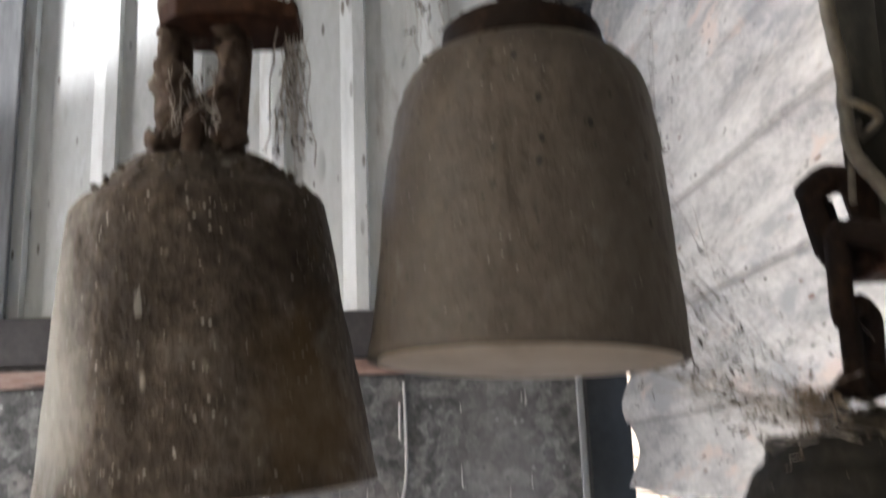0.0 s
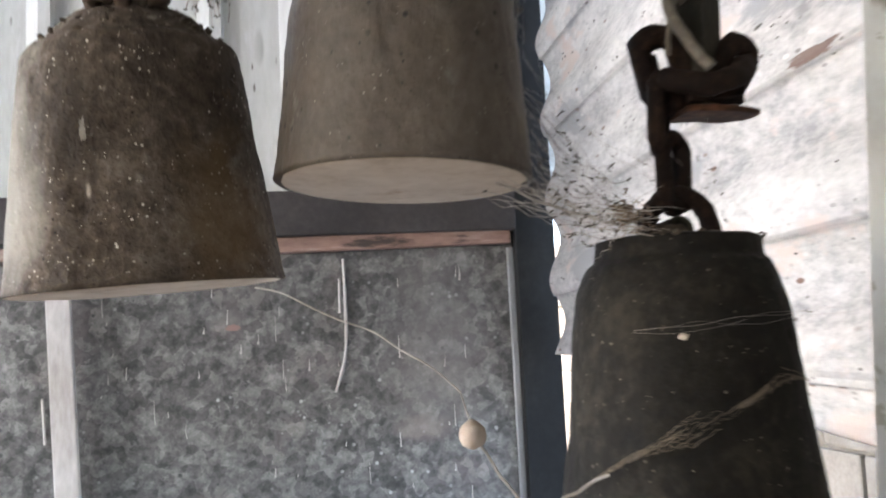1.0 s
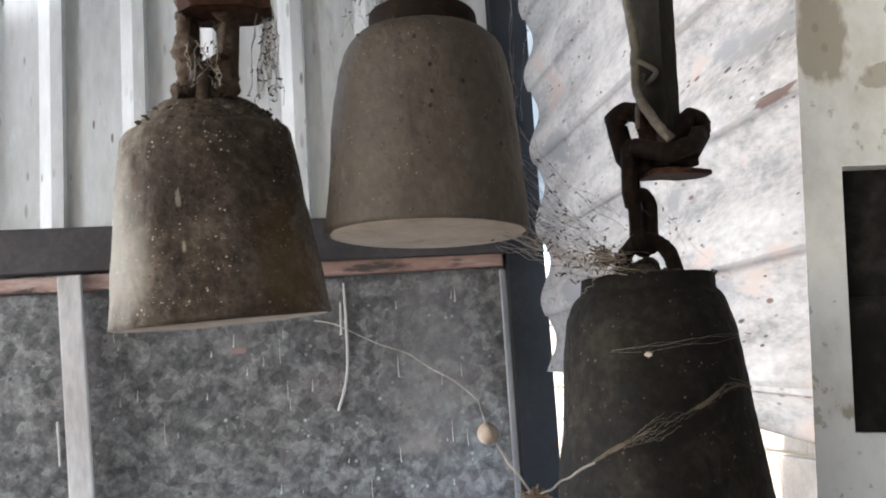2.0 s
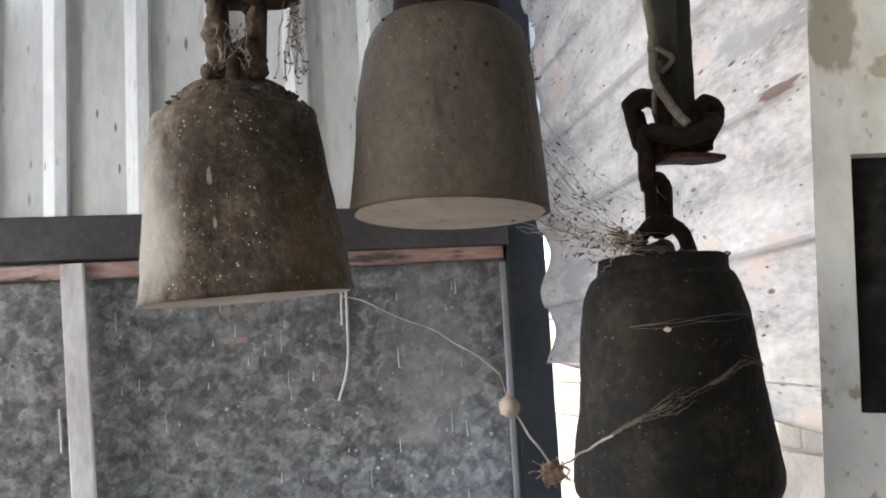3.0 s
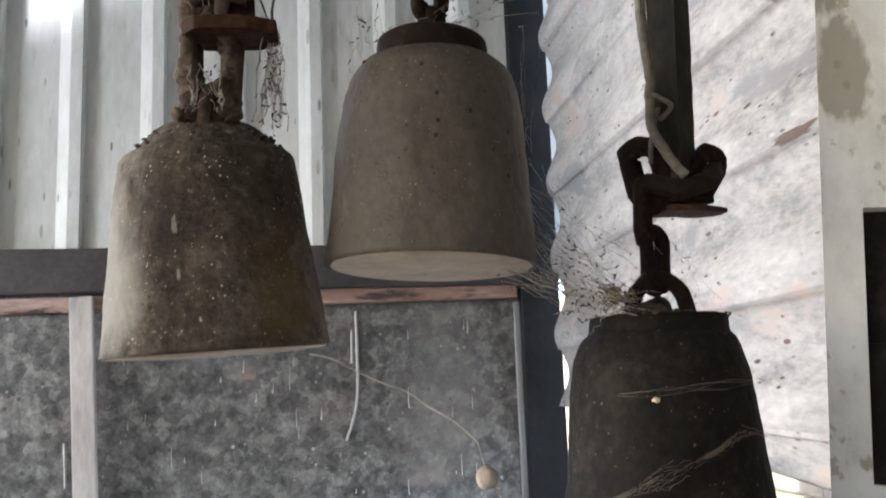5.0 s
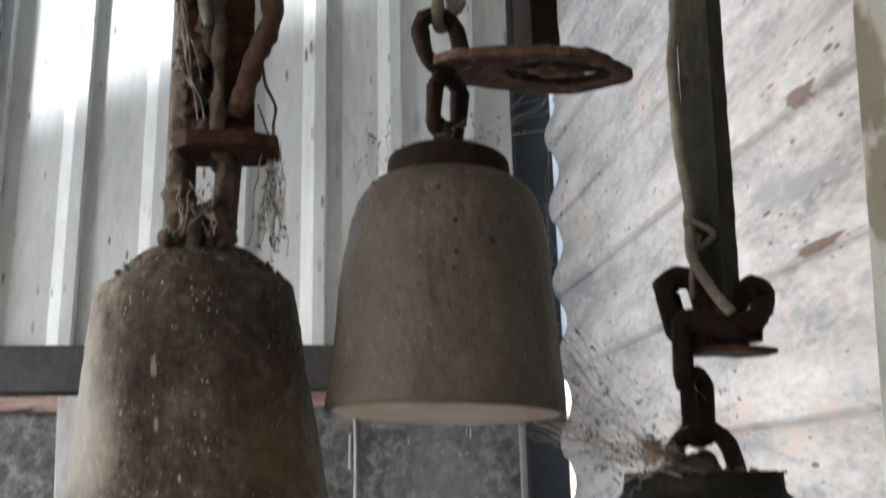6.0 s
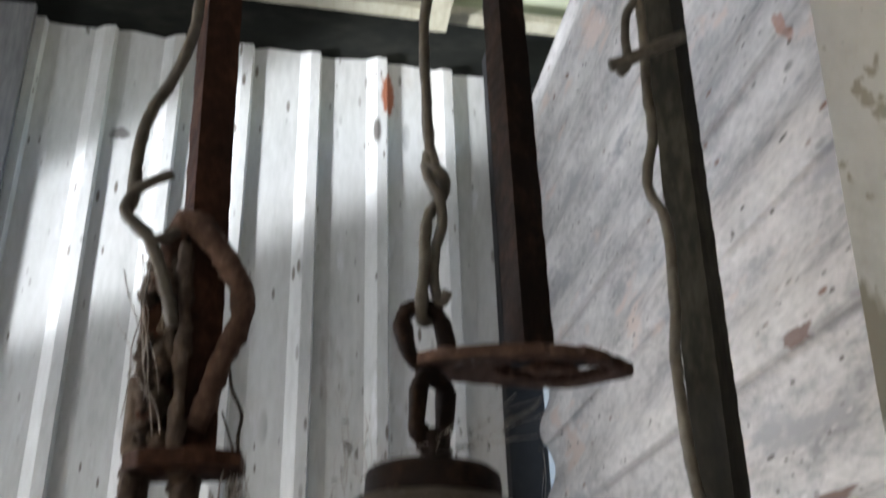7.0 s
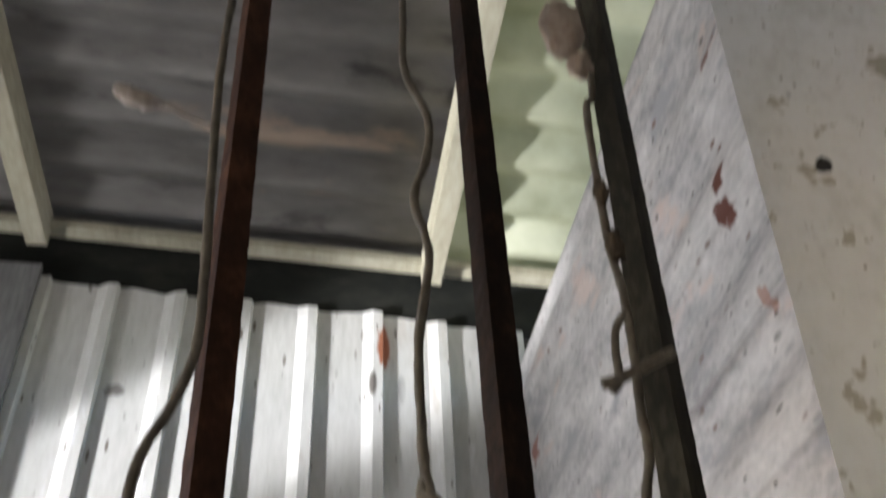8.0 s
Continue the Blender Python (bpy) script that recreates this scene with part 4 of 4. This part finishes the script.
strand(bm, (0.2290, 0.432, 1.545), (0.2323, 0.4285, 1.53), 0.0, 0.0003, 0.0)
strand(bm, (0.2345, 0.4285, 1.525), (0.2545, 0.43, 1.494), 0.0, 0.0007, 0.0008)
strand(bm, (0.2545, 0.43, 1.494), (0.285, 0.42, 1.51), 0.0, 0.0006, 0.0008)
strand(bm, (0.25, 0.44, 1.632), (0.31, 0.46, 1.615), 0.002, 0.0005)
tagged(part("thread", bm, WEB), "sagging spider thread under the brown bell", "cobweb", kind="stuff")


def draped_web():
    """A dusty band of web lying across the front of the black bell."""
    bm = bmesh.new()
    axis = Vector((0.3412, 0.475, 0))
    for n in range(80):
        pts = []
        reach = rng.uniform(0.035, 0.17)
        u0 = rng.uniform(0.0, 0.97 - reach)
        drop = rng.gauss(0, 0.0015)
        for k in range(9):
            u = u0 + reach * k / 8
            a = radians(-163 + 128 * u)
            broad = 0.35 + 1.3 * math.exp(-((u - 0.42) / 0.13) ** 2) + 0.6 * math.exp(-((u - 0.72) / 0.1) ** 2)
            z = 1.497 + 0.043 * min(u * 1.35, 1) + 0.0015 * math.sin(u * 9) + 0.0045 * math.sin(math.pi * u) + drop * broad + rng.uniform(-0.0005, 0.0005) * (0.4 + broad) + 0.0012 * broad * math.sin(n * 1.7 + u * (7 + n % 5))
            r = 0.0636 - 0.149 * max(z - 1.4845, 0) + 0.0004 + rng.uniform(0, 0.001)
            pts.append(axis + Vector((r * math.cos(a), r * math.sin(a), z)))
        tube(smooth_line(pts, 2), rng.uniform(0.00008, 0.0002), 5, False, 0.6, n, bm)
    return tagged(part("draped_cobweb", bm, DUSTY_WEB), "dusty strip of cobweb draped across the black bell", "cobweb", kind="stuff")


draped_web()
tw = tube(smooth_line([(0.1224, 0.475, 1.8192), (0.1245, 0.474, 1.808), (0.1295, 0.474, 1.797), (0.1285, 0.474, 1.785), (0.1305, 0.474, 1.772)]), 0.0008, 6, False, 0.5, 1)
tube(smooth_line([(0.1205, 0.474, 1.798), (0.124, 0.474, 1.788), (0.128, 0.474, 1.776)]), 0.0005, 6, False, 0.5, 1, tw)
small("twig", (0.1285, 0.474, 1.785), tw, DEBRIS, "thin dry twig standing on the rusty plate", "twig")

# strings of old paint on the galvanised sheet
for pts, r in (([(0.255, 2.242, 1.785), (0.257, 2.242, 1.70), (0.256, 2.242, 1.60), (0.248, 2.242, 1.54), (0.228, 2.242, 1.48)], 0.0035), ([(0.245, 2.242, 1.74), (0.244, 2.242, 1.66)], 0.0028), ([(-0.41, 2.242, 1.50), (-0.405, 2.242, 1.40)], 0.003)):
    small("paint_run", pts[0], tube(smooth_line(pts), r, 6, False, 0.3, pts[0][0] * 9), PALE_WOOD, "dried white paint run on the galvanised sheet", "paint run")


def shoulder_crumbs(parent, count, r0, r1, z0, z1, seed):
    """Dirt crumbs and stalks that lie on a bell's shoulder."""
    g = random.Random(seed)
    bm = bmesh.new()
    for _ in range(count):
        u, a = g.random(), g.uniform(0, math.tau)
        r, z = r0 + (r1 - r0) * u, z0 + (z1 - z0) * u ** 1.6
        q = g.uniform(0.0005, 0.0013)
        lump((q * g.uniform(0.8, 1.8), q, q * g.uniform(0.6, 1.4)), g.uniform(0, 90), bm, (r * math.cos(a), r * math.sin(a), z + 0.0006), 1, 0.7)
    return tagged(part("dirt_crust", bm, DEBRIS, parent, "dark dirt crumbs"), kind="stuff")


bells = [o for o in scene.objects if o.name.startswith("bell") and o.parent is None]
shoulder_crumbs(bells[0], 190, 0.018, 0.0468, 0.1285, 0.1085, 3)
shoulder_crumbs(bells[1], 30, 0.033, 0.045, 0.117, 0.108, 4)
shoulder_crumbs(bells[2], 70, 0.02, 0.0405, 0.1445, 0.143, 5)


# short white drips on the galvanised sheet
g = random.Random(11)
bm = bmesh.new()
for _ in range(46):
    x, z = g.uniform(-0.3, 0.62), g.uniform(1.2, 1.77)
    n = g.uniform(0.006, 0.034) * (1 if g.random() < 0.8 else 1.8)
    tube(smooth_line([(x, 2.2478, z), (x + g.uniform(-0.001, 0.001), 2.2475, z - n * 0.6), (x + g.uniform(-0.002, 0.002), 2.2478, z - n)], 3), lambda u, w=g.uniform(0.0009, 0.0022): w * (0.5 + u), 5, False, 0.4, x, bm, 0.5)
tagged(part("paint_drip", bm, PALE_WOOD, smooth=True), "small dried white drips on the galvanised sheet", "paint drip", kind="stuff")
